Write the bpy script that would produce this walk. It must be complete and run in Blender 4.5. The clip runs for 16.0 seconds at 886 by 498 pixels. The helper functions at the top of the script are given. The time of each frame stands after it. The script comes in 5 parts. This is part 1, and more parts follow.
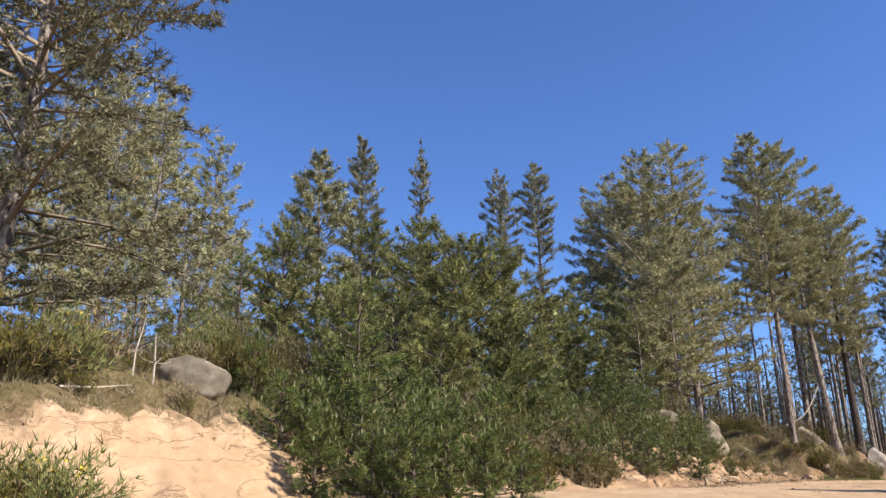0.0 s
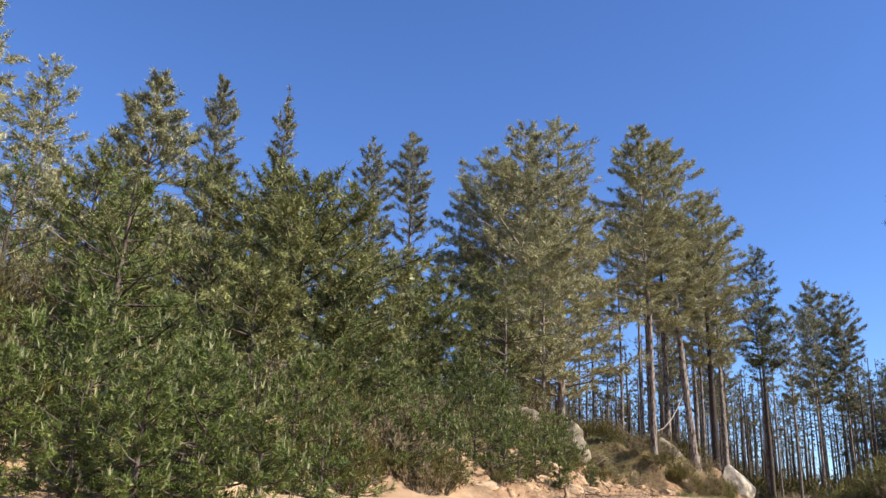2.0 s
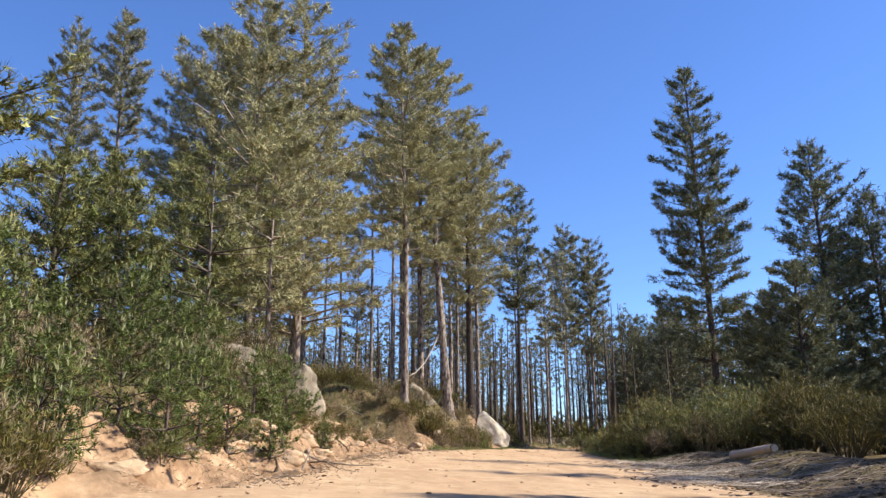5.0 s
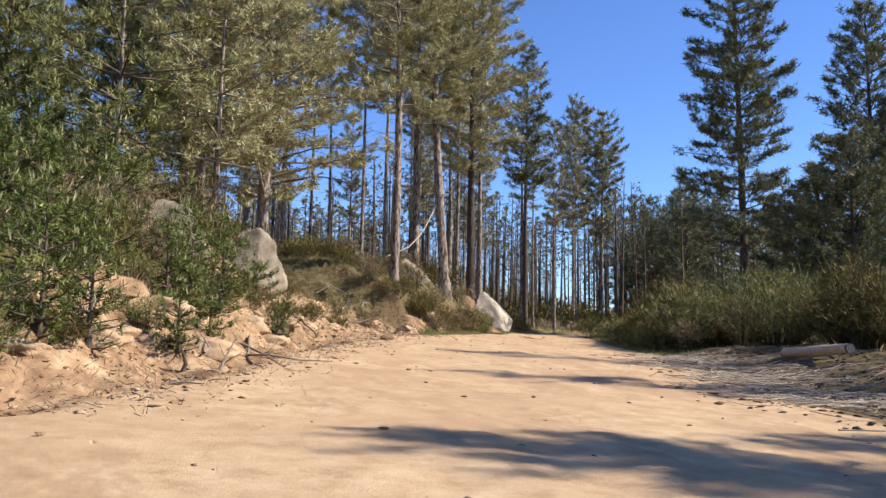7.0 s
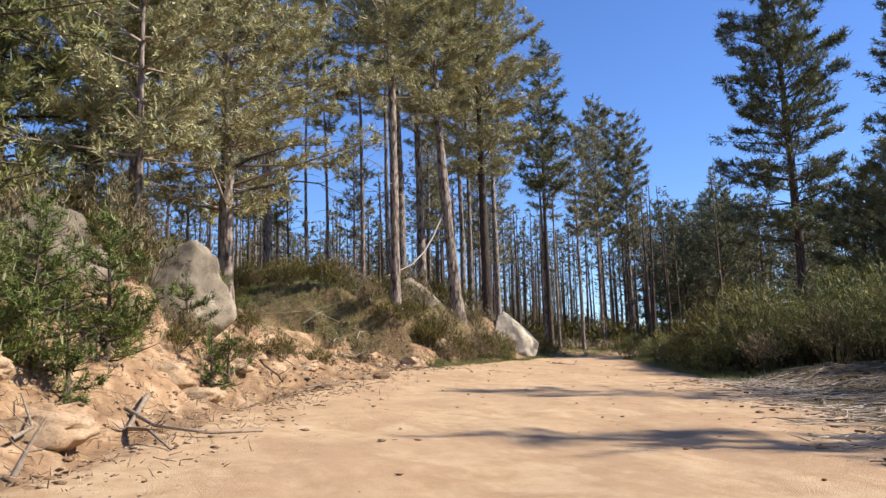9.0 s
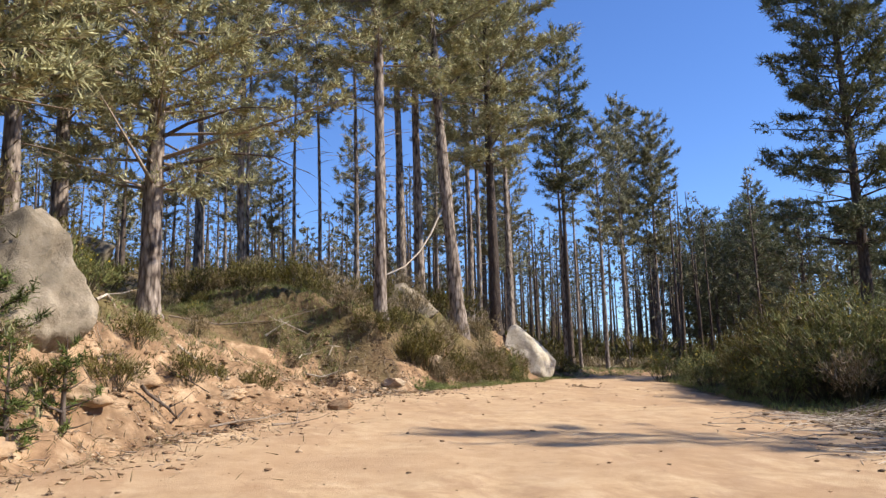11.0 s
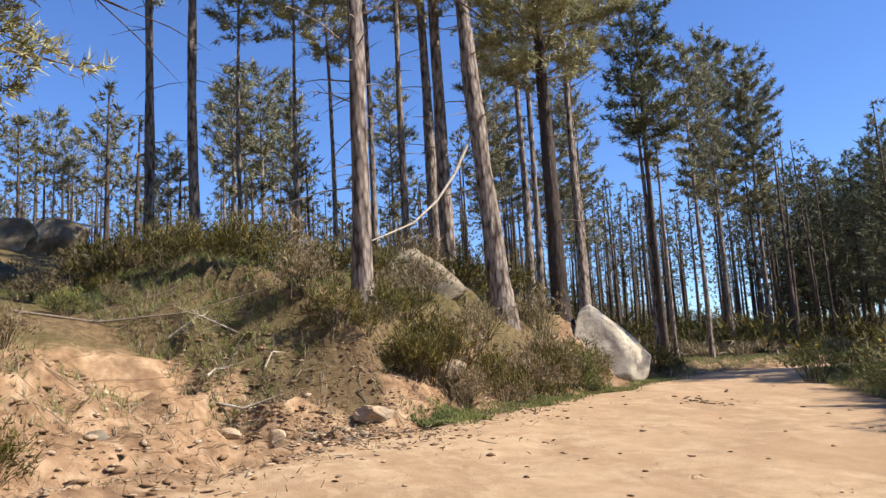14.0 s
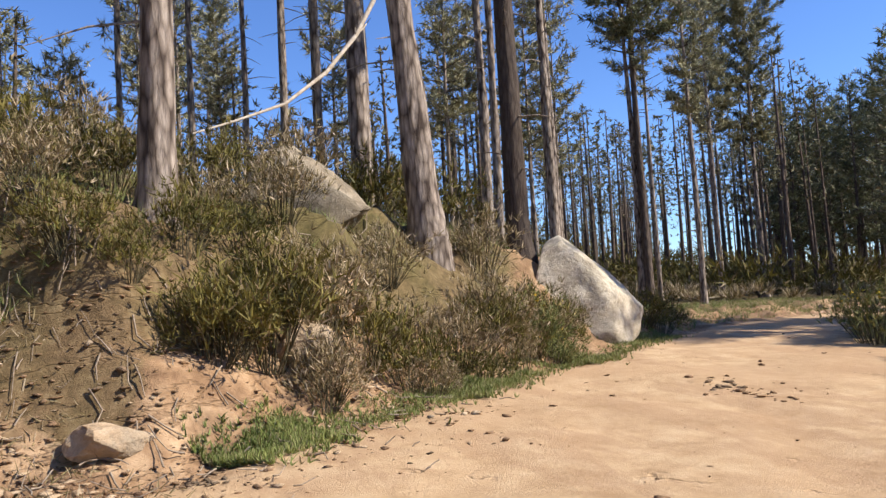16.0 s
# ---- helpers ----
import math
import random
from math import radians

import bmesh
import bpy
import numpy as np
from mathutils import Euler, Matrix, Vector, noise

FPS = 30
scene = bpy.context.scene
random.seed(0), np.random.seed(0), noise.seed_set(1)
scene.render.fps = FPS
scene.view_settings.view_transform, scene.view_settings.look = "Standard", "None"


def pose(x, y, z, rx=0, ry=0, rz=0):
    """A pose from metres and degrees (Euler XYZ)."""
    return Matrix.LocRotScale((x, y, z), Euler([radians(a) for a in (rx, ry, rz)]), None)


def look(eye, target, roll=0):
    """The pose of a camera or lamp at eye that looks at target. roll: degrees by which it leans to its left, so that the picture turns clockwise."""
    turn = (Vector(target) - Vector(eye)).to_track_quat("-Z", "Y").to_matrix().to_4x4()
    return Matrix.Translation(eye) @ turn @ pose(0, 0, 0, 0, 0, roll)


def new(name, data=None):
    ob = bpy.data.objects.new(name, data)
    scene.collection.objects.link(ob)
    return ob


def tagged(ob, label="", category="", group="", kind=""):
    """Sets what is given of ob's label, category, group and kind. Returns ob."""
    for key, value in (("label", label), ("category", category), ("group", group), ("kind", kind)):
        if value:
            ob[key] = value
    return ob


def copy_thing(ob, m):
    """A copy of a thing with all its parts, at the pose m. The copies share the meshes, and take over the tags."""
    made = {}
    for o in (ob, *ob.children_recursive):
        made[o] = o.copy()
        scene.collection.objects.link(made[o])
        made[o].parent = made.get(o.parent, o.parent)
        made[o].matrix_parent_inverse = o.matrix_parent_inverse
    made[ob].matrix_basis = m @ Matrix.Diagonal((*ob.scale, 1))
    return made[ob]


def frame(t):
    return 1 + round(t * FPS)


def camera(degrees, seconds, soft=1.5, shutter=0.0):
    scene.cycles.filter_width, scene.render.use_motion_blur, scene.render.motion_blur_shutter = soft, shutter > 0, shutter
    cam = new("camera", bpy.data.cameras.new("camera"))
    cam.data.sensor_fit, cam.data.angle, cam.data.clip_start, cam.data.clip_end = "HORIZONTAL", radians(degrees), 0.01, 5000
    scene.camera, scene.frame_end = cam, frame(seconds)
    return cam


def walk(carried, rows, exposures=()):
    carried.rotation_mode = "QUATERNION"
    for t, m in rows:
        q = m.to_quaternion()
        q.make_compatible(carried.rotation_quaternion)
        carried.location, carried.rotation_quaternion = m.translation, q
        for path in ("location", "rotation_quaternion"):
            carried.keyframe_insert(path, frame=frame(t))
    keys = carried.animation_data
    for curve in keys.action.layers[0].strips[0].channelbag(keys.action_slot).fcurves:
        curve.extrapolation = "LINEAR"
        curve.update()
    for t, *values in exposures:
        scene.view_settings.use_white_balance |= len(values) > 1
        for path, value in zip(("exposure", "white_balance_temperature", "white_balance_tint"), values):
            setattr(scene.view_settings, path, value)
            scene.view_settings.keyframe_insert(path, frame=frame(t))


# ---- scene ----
# ---- camera ----
cam = camera(56.8, 16.0, soft=1.45)
PATH = [
    (0, (-0.110, -0.466, 1.137), (-0.109, 1.295, 1.736), -0.8),
    (0.5, (0.086, 0.743, 1.205), (0.145, 2.509, 1.785), -0.7),
    (1, (0.331, 1.908, 1.299), (0.479, 3.673, 1.869), 0.6),
    (1.5, (0.593, 3.017, 1.392), (0.809, 4.775, 1.961), 1.6),
    (2, (0.940, 4.232, 1.528), (1.218, 5.975, 2.115), 2.4),
    (2.5, (1.298, 5.272, 1.664), (1.647, 6.999, 2.260), 1.6),
    (3, (1.682, 6.460, 1.759), (2.102, 8.184, 2.316), 0.3),
    (3.5, (2.060, 7.493, 1.895), (2.593, 9.200, 2.409), -0.4),
    (4, (2.581, 8.671, 2.015), (3.224, 10.340, 2.525), -0.4),
    (4.5, (3.129, 9.793, 2.109), (3.853, 11.428, 2.622), -0.2),
    (5, (3.770, 10.854, 2.212), (4.574, 12.459, 2.700), -0.5),
    (5.2, (4.019, 11.297, 2.246), (4.856, 12.895, 2.700), -0.9),
    (7.3, (6.403, 15.472, 2.611), (7.206, 17.137, 2.827), 1.1),
    (7.5, (6.614, 15.857, 2.629), (7.400, 17.530, 2.850), 1.2),
    (8, (7.198, 16.868, 2.717), (7.951, 18.553, 2.962), 1.1),
    (8.5, (7.792, 17.860, 2.788), (8.540, 19.543, 3.043), -0.3),
    (9, (8.407, 18.882, 2.850), (9.184, 20.549, 3.126), -1.9),
    (9.2, (8.617, 19.238, 2.873), (9.410, 20.893, 3.173), -2.2),
    (11.3, (11.227, 23.339, 3.062), (11.938, 25.029, 3.374), -1.5),
    (11.5, (11.478, 23.804, 3.094), (12.167, 25.505, 3.397), -1.6),
    (12, (12.168, 25.014, 3.192), (12.778, 26.745, 3.496), -2.3),
    (12.5, (12.844, 26.172, 3.298), (13.409, 27.917, 3.608), -2.2),
    (13, (13.503, 27.296, 3.410), (14.060, 29.045, 3.715), -3.1),
    (13.5, (14.142, 28.514, 3.499), (14.706, 30.261, 3.797), -2.9),
    (14, (14.809, 29.736, 3.575), (15.385, 31.481, 3.866), -3.3),
    (14.5, (15.414, 30.896, 3.614), (15.993, 32.644, 3.874), -3.4),
    (15, (16.060, 32.082, 3.680), (16.621, 33.842, 3.889), -2.8),
    (15.5, (16.758, 33.307, 3.749), (17.323, 35.071, 3.917), -2.6),
    (16, (17.454, 34.501, 3.835), (18.079, 36.246, 3.989), -3.3),
]

walk(cam, [(t, look(eye, target, roll)) for t, eye, target, roll in PATH],
     exposures=((0.0, 0.66), (1.5, 0.70), (3.0, 0.84), (5.0, 0.88), (7.5, 0.72), (9.0, 0.69), (12.0, 0.69), (14.0, 0.70), (15.5, 0.76), (16.0, 0.72)))

# ---- sky, sun, exposure ----
SUN_TO = Vector((0.87, -0.49, 0.84)).normalized()   # from the ground to the sun
ELEVATION = math.asin(SUN_TO.z)
AZIMUTH = math.atan2(SUN_TO.x, SUN_TO.y)
world = bpy.data.worlds.new("sky")
world.use_nodes = True
scene.world = world
wn = world.node_tree
sky = wn.nodes.new("ShaderNodeTexSky")
sky.sky_type, sky.sun_disc = "NISHITA", False
sky.sun_elevation, sky.sun_rotation = ELEVATION, AZIMUTH
sky.altitude, sky.air_density, sky.dust_density, sky.ozone_density = 1000.0, 1.0, 0.0, 6.0
rich = wn.nodes.new("ShaderNodeHueSaturation")
rich.inputs["Saturation"].default_value = 1.1
rich.inputs["Hue"].default_value = 0.51
wn.links.new(sky.outputs["Color"], rich.inputs["Color"])
wn.links.new(rich.outputs["Color"], wn.nodes["Background"].inputs["Color"])
wn.nodes["Background"].inputs["Strength"].default_value = 0.132
sun = new("sun", bpy.data.lights.new("sun", "SUN"))
sun.data.energy, sun.data.angle, sun.data.color = 5.0, radians(0.6), (1.0, 0.93, 0.82)
sun.matrix_world = look((0, 0, 60), Vector((0, 0, 60)) - SUN_TO)


# ---- materials ----
class Nodes:
    """A small writer of node trees."""

    def __init__(self, name):
        self.mat = bpy.data.materials.new(name)
        self.mat.use_nodes = True
        self.tree = self.mat.node_tree
        self.bsdf = self.tree.nodes["Principled BSDF"]
        self.coord = self.node("ShaderNodeTexCoord")

    def node(self, kind, **inputs):
        n = self.tree.nodes.new(kind)
        for key, value in inputs.items():
            self.set(n, key.replace("_", " "), value)
        return n

    def set(self, n, key, value):
        if isinstance(value, bpy.types.NodeSocket):
            self.tree.links.new(value, n.inputs[key])
        else:
            n.inputs[key].default_value = value

    def noise(self, scale, detail=4.0, rough=0.6, at="Object", stretch=None):
        v = self.coord.outputs[at]
        if stretch:
            m = self.node("ShaderNodeMapping", Vector=v)
            m.inputs["Scale"].default_value = stretch
            v = m.outputs[0]
        return self.node("ShaderNodeTexNoise", Vector=v, Scale=scale, Detail=detail, Roughness=rough).outputs["Fac"]

    def ramp(self, fac, *stops):
        r = self.node("ShaderNodeValToRGB", Fac=fac)
        e = r.color_ramp.elements
        while len(e) < len(stops):
            e.new(0.5)
        for el, (p, c) in zip(e, stops):
            el.position, el.color = p, (*c, 1)
        return r.outputs["Color"]

    def mix(self, fac, a, b, blend="MIX"):
        m = self.tree.nodes.new("ShaderNodeMix")
        m.data_type, m.blend_type = "RGBA", blend
        for sock, value in ((m.inputs[0], fac), (m.inputs[6], a), (m.inputs[7], b)):
            if isinstance(value, bpy.types.NodeSocket):
                self.tree.links.new(value, sock)
            else:
                sock.default_value = (*value, 1) if isinstance(value, tuple) else value
        return m.outputs[2]

    def done(self, colour, rough=0.9, bump=None, strength=0.5, distance=0.02, spec=0.25):
        self.set(self.bsdf, "Base Color", colour if isinstance(colour, bpy.types.NodeSocket) else (*colour, 1))
        self.set(self.bsdf, "Roughness", rough)
        self.set(self.bsdf, "Specular IOR Level", spec)
        if bump is not None:
            b = self.node("ShaderNodeBump", Height=bump, Strength=strength, Distance=distance)
            self.set(self.bsdf, "Normal", b.outputs[0])
        return self.mat


def foliage_material(name, shades, dead, glow=0.13, dead_share=0.12):
    """Needles or leaves: a tone per piece and clump, patches of tone through the crown, some browned pieces, light
    through them.
    """
    k = Nodes(name)
    island = k.node("ShaderNodeNewGeometry").outputs["Random Per Island"]
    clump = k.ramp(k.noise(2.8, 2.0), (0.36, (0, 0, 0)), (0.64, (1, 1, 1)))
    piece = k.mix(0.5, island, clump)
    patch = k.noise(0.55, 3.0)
    # hard tone steps; on pines they stand in for shaded gaps, lit tips
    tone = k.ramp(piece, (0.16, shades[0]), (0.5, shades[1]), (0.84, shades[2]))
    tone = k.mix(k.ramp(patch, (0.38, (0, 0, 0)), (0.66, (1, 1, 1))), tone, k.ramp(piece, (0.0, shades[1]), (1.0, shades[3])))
    hue = k.node("ShaderNodeObjectInfo").outputs["Random"]
    tone = k.mix(k.ramp(hue, (0, (0, 0, 0)), (1, (0.35, 0.35, 0.35))), tone, shades[3])
    brown = k.node("ShaderNodeMath")
    brown.operation = "LESS_THAN"
    k.set(brown, 0, k.node("ShaderNodeMath", **{}).outputs[0])
    mult = brown.inputs[0].links[0].from_node
    mult.operation = "FRACT"
    m7 = k.node("ShaderNodeMath")
    m7.operation = "MULTIPLY"
    k.set(m7, 0, island)
    m7.inputs[1].default_value = 37.3
    k.set(mult, 0, m7.outputs[0])
    brown.inputs[1].default_value = dead_share
    tone = k.mix(brown.outputs[0], tone, dead)
    k.done(tone, 0.62, spec=0.25)
    through_light = k.node("ShaderNodeBsdfTranslucent", Color=tone)
    both = k.node("ShaderNodeMixShader", Fac=glow)
    k.tree.links.new(k.bsdf.outputs[0], both.inputs[1])
    k.tree.links.new(through_light.outputs[0], both.inputs[2])
    k.tree.links.new(both.outputs[0], k.tree.nodes["Material Output"].inputs["Surface"])
    return k.mat


def ground_material():
    k = Nodes("earth")
    fine, mid, big = k.noise(60, 5, 0.7), k.noise(3.2, 5, 0.65), k.noise(0.45, 4, 0.6)
    sand = k.ramp(mid, (0.25, (0.36, 0.225, 0.12)), (0.48, (0.53, 0.365, 0.215)), (0.72, (0.64, 0.47, 0.30)))
    sand = k.mix(k.ramp(fine, (0.35, (0.0, 0.0, 0.0)), (0.75, (0.5, 0.5, 0.5))), sand, (0.34, 0.22, 0.12))
    worn = k.noise(0.8, 6, 0.7, stretch=(1.0, 0.35, 1.0))
    sand = k.mix(k.ramp(worn, (0.5, (0, 0, 0)), (0.56, (0.6, 0.6, 0.6)), (0.66, (0, 0, 0))), sand, (0.36, 0.22, 0.125))
    sand = k.mix(k.ramp(big, (0.42, (0, 0, 0)), (0.66, (0.7, 0.7, 0.7))), sand, (0.42, 0.27, 0.155))
    clay = k.ramp(mid, (0.3, (0.16, 0.09, 0.05)), (0.5, (0.33, 0.205, 0.115)), (0.62, (0.46, 0.31, 0.185)), (0.8, (0.58, 0.43, 0.29)))
    clay = k.mix(k.ramp(k.noise(0.9, 5, 0.7), (0.5, (0, 0, 0)), (0.62, (0.75, 0.75, 0.75))), clay, (0.17, 0.105, 0.06))
    litter = k.ramp(k.noise(9, 5, 0.7), (0.3, (0.075, 0.05, 0.026)), (0.5, (0.16, 0.105, 0.055)), (0.75, (0.28, 0.2, 0.11)))
    turf = k.ramp(k.noise(14, 5, 0.7), (0.3, (0.045, 0.048, 0.015)), (0.7, (0.15, 0.133, 0.045)))
    litter = k.mix(k.ramp(k.noise(0.5, 4, 0.6), (0.38, (0, 0, 0)), (0.6, (0.6, 0.6, 0.6))), litter, turf)
    rough_edge = k.noise(1.7, 5, 0.7)

    def share(name, low, high):
        a = k.node("ShaderNodeAttribute")
        a.attribute_name = name
        s = k.node("ShaderNodeMath")
        s.operation = "ADD"
        k.set(s, 0, a.outputs["Fac"])
        k.set(s, 1, rough_edge)
        return k.ramp(s.outputs[0], (low, (0, 0, 0)), (high, (1, 1, 1)))

    seam = k.noise(0.9, 5, 0.55, stretch=(0.7, 0.7, 2.6))
    crack = k.ramp(seam, (0.488, (1, 1, 1)), (0.5, (0, 0, 0)), (0.512, (1, 1, 1)))
    tone = k.mix(share("bank", 0.72, 1.15), sand, clay)
    cracked = k.mix(share("bank", 0.58, 0.68), (1.0, 1.0, 1.0), crack)
    tone = k.mix(k.mix(0.55, (0.0, 0.0, 0.0), k.mix(cracked, (1.0, 1.0, 1.0), (0.0, 0.0, 0.0))), tone, (0.2, 0.12, 0.065))
    tone = k.mix(share("floor", 0.82, 1.0), tone, litter)
    return k.done(tone, 0.95, k.mix(0.4, k.mix(0.5, fine, mid), cracked), 0.8, 0.05, 0.15)


def bark_material(name, low, high):
    k = Nodes(name)
    plates = k.node("ShaderNodeTexVoronoi", Vector=k.node("ShaderNodeMapping", Vector=k.coord.outputs["Object"], Scale=(9, 9, 2.6)).outputs[0], Scale=1.6).outputs["Distance"]
    grain = k.noise(5, 6, 0.7, stretch=(6, 6, 1))
    tone = k.ramp(plates, (0.08, high), (0.55, low), (0.8, (0.05, 0.035, 0.028)))
    tone = k.mix(k.ramp(grain, (0.35, (0, 0, 0)), (0.7, (0.8, 0.8, 0.8))), tone, (0.11, 0.085, 0.07))
    return k.done(tone, 0.95, k.mix(0.5, plates, grain), 0.9, 0.05, 0.1)


def stone_material(name, a, b, c, stained=0.52):
    k = Nodes(name)
    speck, patch, stain = k.noise(38, 5, 0.75), k.noise(3, 5, 0.65), k.noise(1.1, 3, 0.55, stretch=(1, 1, 0.4))
    tone = k.ramp(patch, (0.3, a), (0.5, b), (0.72, c))
    tone = k.mix(k.ramp(speck, (0.4, (0, 0, 0)), (0.7, (0.55, 0.55, 0.55))), tone, a)
    tone = k.mix(k.ramp(stain, (stained, (0, 0, 0)), (stained + 0.16, (0.7, 0.7, 0.7))), tone, (0.115, 0.095, 0.068))
    pits = k.noise(9, 6, 0.7)
    tone = k.mix(k.ramp(pits, (0.3, (0.6, 0.6, 0.6)), (0.48, (0, 0, 0))), tone, (0.09, 0.075, 0.055))
    return k.done(tone, 0.9, k.mix(0.5, k.mix(0.4, speck, patch), pits), 0.9, 0.06, 0.2)


def plain_material(name, a, b, scale, rough=0.9):
    k = Nodes(name)
    n = k.noise(scale, 5, 0.65)
    return k.done(k.ramp(n, (0.3, a), (0.7, b)), rough, n, 0.5, 0.01)


EARTH = ground_material()
BARK = bark_material("pine_bark", (0.29, 0.23, 0.185), (0.54, 0.45, 0.375))
BARK_DARK = bark_material("dark_bark", (0.10, 0.075, 0.06), (0.19, 0.145, 0.115))
BARK_BLACK = bark_material("near_black_bark", (0.055, 0.043, 0.036), (0.11, 0.085, 0.068))
TWIG = plain_material("dead_twig", (0.16, 0.115, 0.08), (0.36, 0.29, 0.22), 30)
NEEDLE_FAR = foliage_material("olive_brown_needles", ((0.022, 0.027, 0.013), (0.119, 0.116, 0.06), (0.297, 0.275, 0.153), (0.2, 0.18, 0.095)), (0.30, 0.23, 0.14), dead_share=0.1)
STEM = plain_material("shrub_stems", (0.05, 0.04, 0.022), (0.14, 0.115, 0.06), 30)
# pine tones spread near-black to pale: own variation plus painted gaps and lit tips
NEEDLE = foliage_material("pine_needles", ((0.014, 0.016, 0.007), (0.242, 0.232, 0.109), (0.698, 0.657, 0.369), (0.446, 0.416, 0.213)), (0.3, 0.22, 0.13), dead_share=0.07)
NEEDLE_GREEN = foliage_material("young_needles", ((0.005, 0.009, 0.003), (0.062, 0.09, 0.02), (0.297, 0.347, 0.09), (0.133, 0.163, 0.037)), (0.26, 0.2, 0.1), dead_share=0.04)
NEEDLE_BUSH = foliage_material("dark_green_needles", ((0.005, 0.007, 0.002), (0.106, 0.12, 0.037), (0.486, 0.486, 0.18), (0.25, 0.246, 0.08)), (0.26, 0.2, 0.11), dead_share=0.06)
CANDLE = foliage_material("new_shoots", ((0.20, 0.22, 0.10), (0.30, 0.31, 0.15), (0.42, 0.41, 0.22), (0.32, 0.31, 0.15)), (0.36, 0.30, 0.17), dead_share=0.1)
# same wide needle range, part shade and sun put into the colour
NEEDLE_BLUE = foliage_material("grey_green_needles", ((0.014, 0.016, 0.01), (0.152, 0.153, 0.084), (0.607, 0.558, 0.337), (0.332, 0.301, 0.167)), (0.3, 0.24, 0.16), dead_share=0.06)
BROOM = foliage_material("broom_stems", ((0.021, 0.025, 0.007), (0.086, 0.083, 0.017), (0.241, 0.205, 0.043), (0.167, 0.128, 0.032)), (0.24, 0.17, 0.09), dead_share=0.1)
HEATH = foliage_material("brown_heath", ((0.08, 0.052, 0.027), (0.20, 0.145, 0.075), (0.35, 0.26, 0.14), (0.19, 0.16, 0.062)), (0.42, 0.33, 0.22), dead_share=0.3)
HEDGE = foliage_material("olive_brown_heath", ((0.024, 0.022, 0.008), (0.096, 0.083, 0.03), (0.216, 0.18, 0.072), (0.124, 0.106, 0.04)), (0.3, 0.22, 0.13), dead_share=0.15)
GORSE = foliage_material("bright_broom", ((0.049, 0.059, 0.017), (0.145, 0.164, 0.048), (0.288, 0.297, 0.095), (0.206, 0.198, 0.07)), (0.36, 0.29, 0.12), dead_share=0.1)
GRASS = foliage_material("grass_blades", ((0.08, 0.12, 0.025), (0.16, 0.21, 0.05), (0.27, 0.30, 0.09), (0.24, 0.23, 0.085)), (0.34, 0.28, 0.15), dead_share=0.15)
FLOWER = plain_material("yellow_flowers", (0.62, 0.42, 0.03), (0.75, 0.58, 0.08), 20)
# dark needles, with dark gaps and pale lit tips put into the colour too
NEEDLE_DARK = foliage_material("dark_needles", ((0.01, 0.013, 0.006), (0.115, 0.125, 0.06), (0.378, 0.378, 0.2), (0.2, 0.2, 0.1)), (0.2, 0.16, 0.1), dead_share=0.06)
PALE_GRANITE = stone_material("off_white_granite", (0.34, 0.28, 0.20), (0.56, 0.48, 0.365), (0.70, 0.62, 0.50), 0.6)
GRANITE = stone_material("pale_granite", (0.16, 0.125, 0.085), (0.34, 0.275, 0.195), (0.52, 0.44, 0.335), 0.44)
OCHRE = stone_material("ochre_rock", (0.40, 0.27, 0.16), (0.56, 0.41, 0.27), (0.66, 0.53, 0.38))
BANK_ROCK = stone_material("soft_ochre_rock", (0.33, 0.205, 0.115), (0.47, 0.32, 0.19), (0.6, 0.44, 0.29), 0.56)
BROWN_STONE = stone_material("brown_stone", (0.19, 0.11, 0.06), (0.30, 0.185, 0.105), (0.40, 0.26, 0.16))
WOOD = plain_material("weathered_wood", (0.34, 0.27, 0.2), (0.62, 0.54, 0.44), 14)



# ---- mesh writers ----
def mesh_from(name, verts, tris=None, quads=None, mats=(), smooth=False):
    """A mesh from arrays of vertices and of triangles and quads."""
    me = bpy.data.meshes.new(name)
    tris = np.zeros((0, 3), int) if tris is None else np.asarray(tris, int).reshape(-1, 3)
    quads = np.zeros((0, 4), int) if quads is None else np.asarray(quads, int).reshape(-1, 4)
    me.vertices.add(len(verts))
    me.vertices.foreach_set("co", np.asarray(verts, np.float32).ravel())
    me.loops.add(tris.size + quads.size)
    me.loops.foreach_set("vertex_index", np.r_[tris.ravel(), quads.ravel()].astype(np.int32))
    me.polygons.add(len(tris) + len(quads))
    me.polygons.foreach_set("loop_start", np.r_[np.arange(len(tris)) * 3, tris.size + np.arange(len(quads)) * 4].astype(np.int32))
    if smooth:
        me.polygons.foreach_set("use_smooth", np.ones(len(tris) + len(quads), bool))
    for m in mats:
        me.materials.append(m)
    me.update(calc_edges=True)
    return me


def child(name, me, parent, label=""):
    ob = new(name, me)
    ob.parent = parent
    return tagged(ob, label) if label else ob


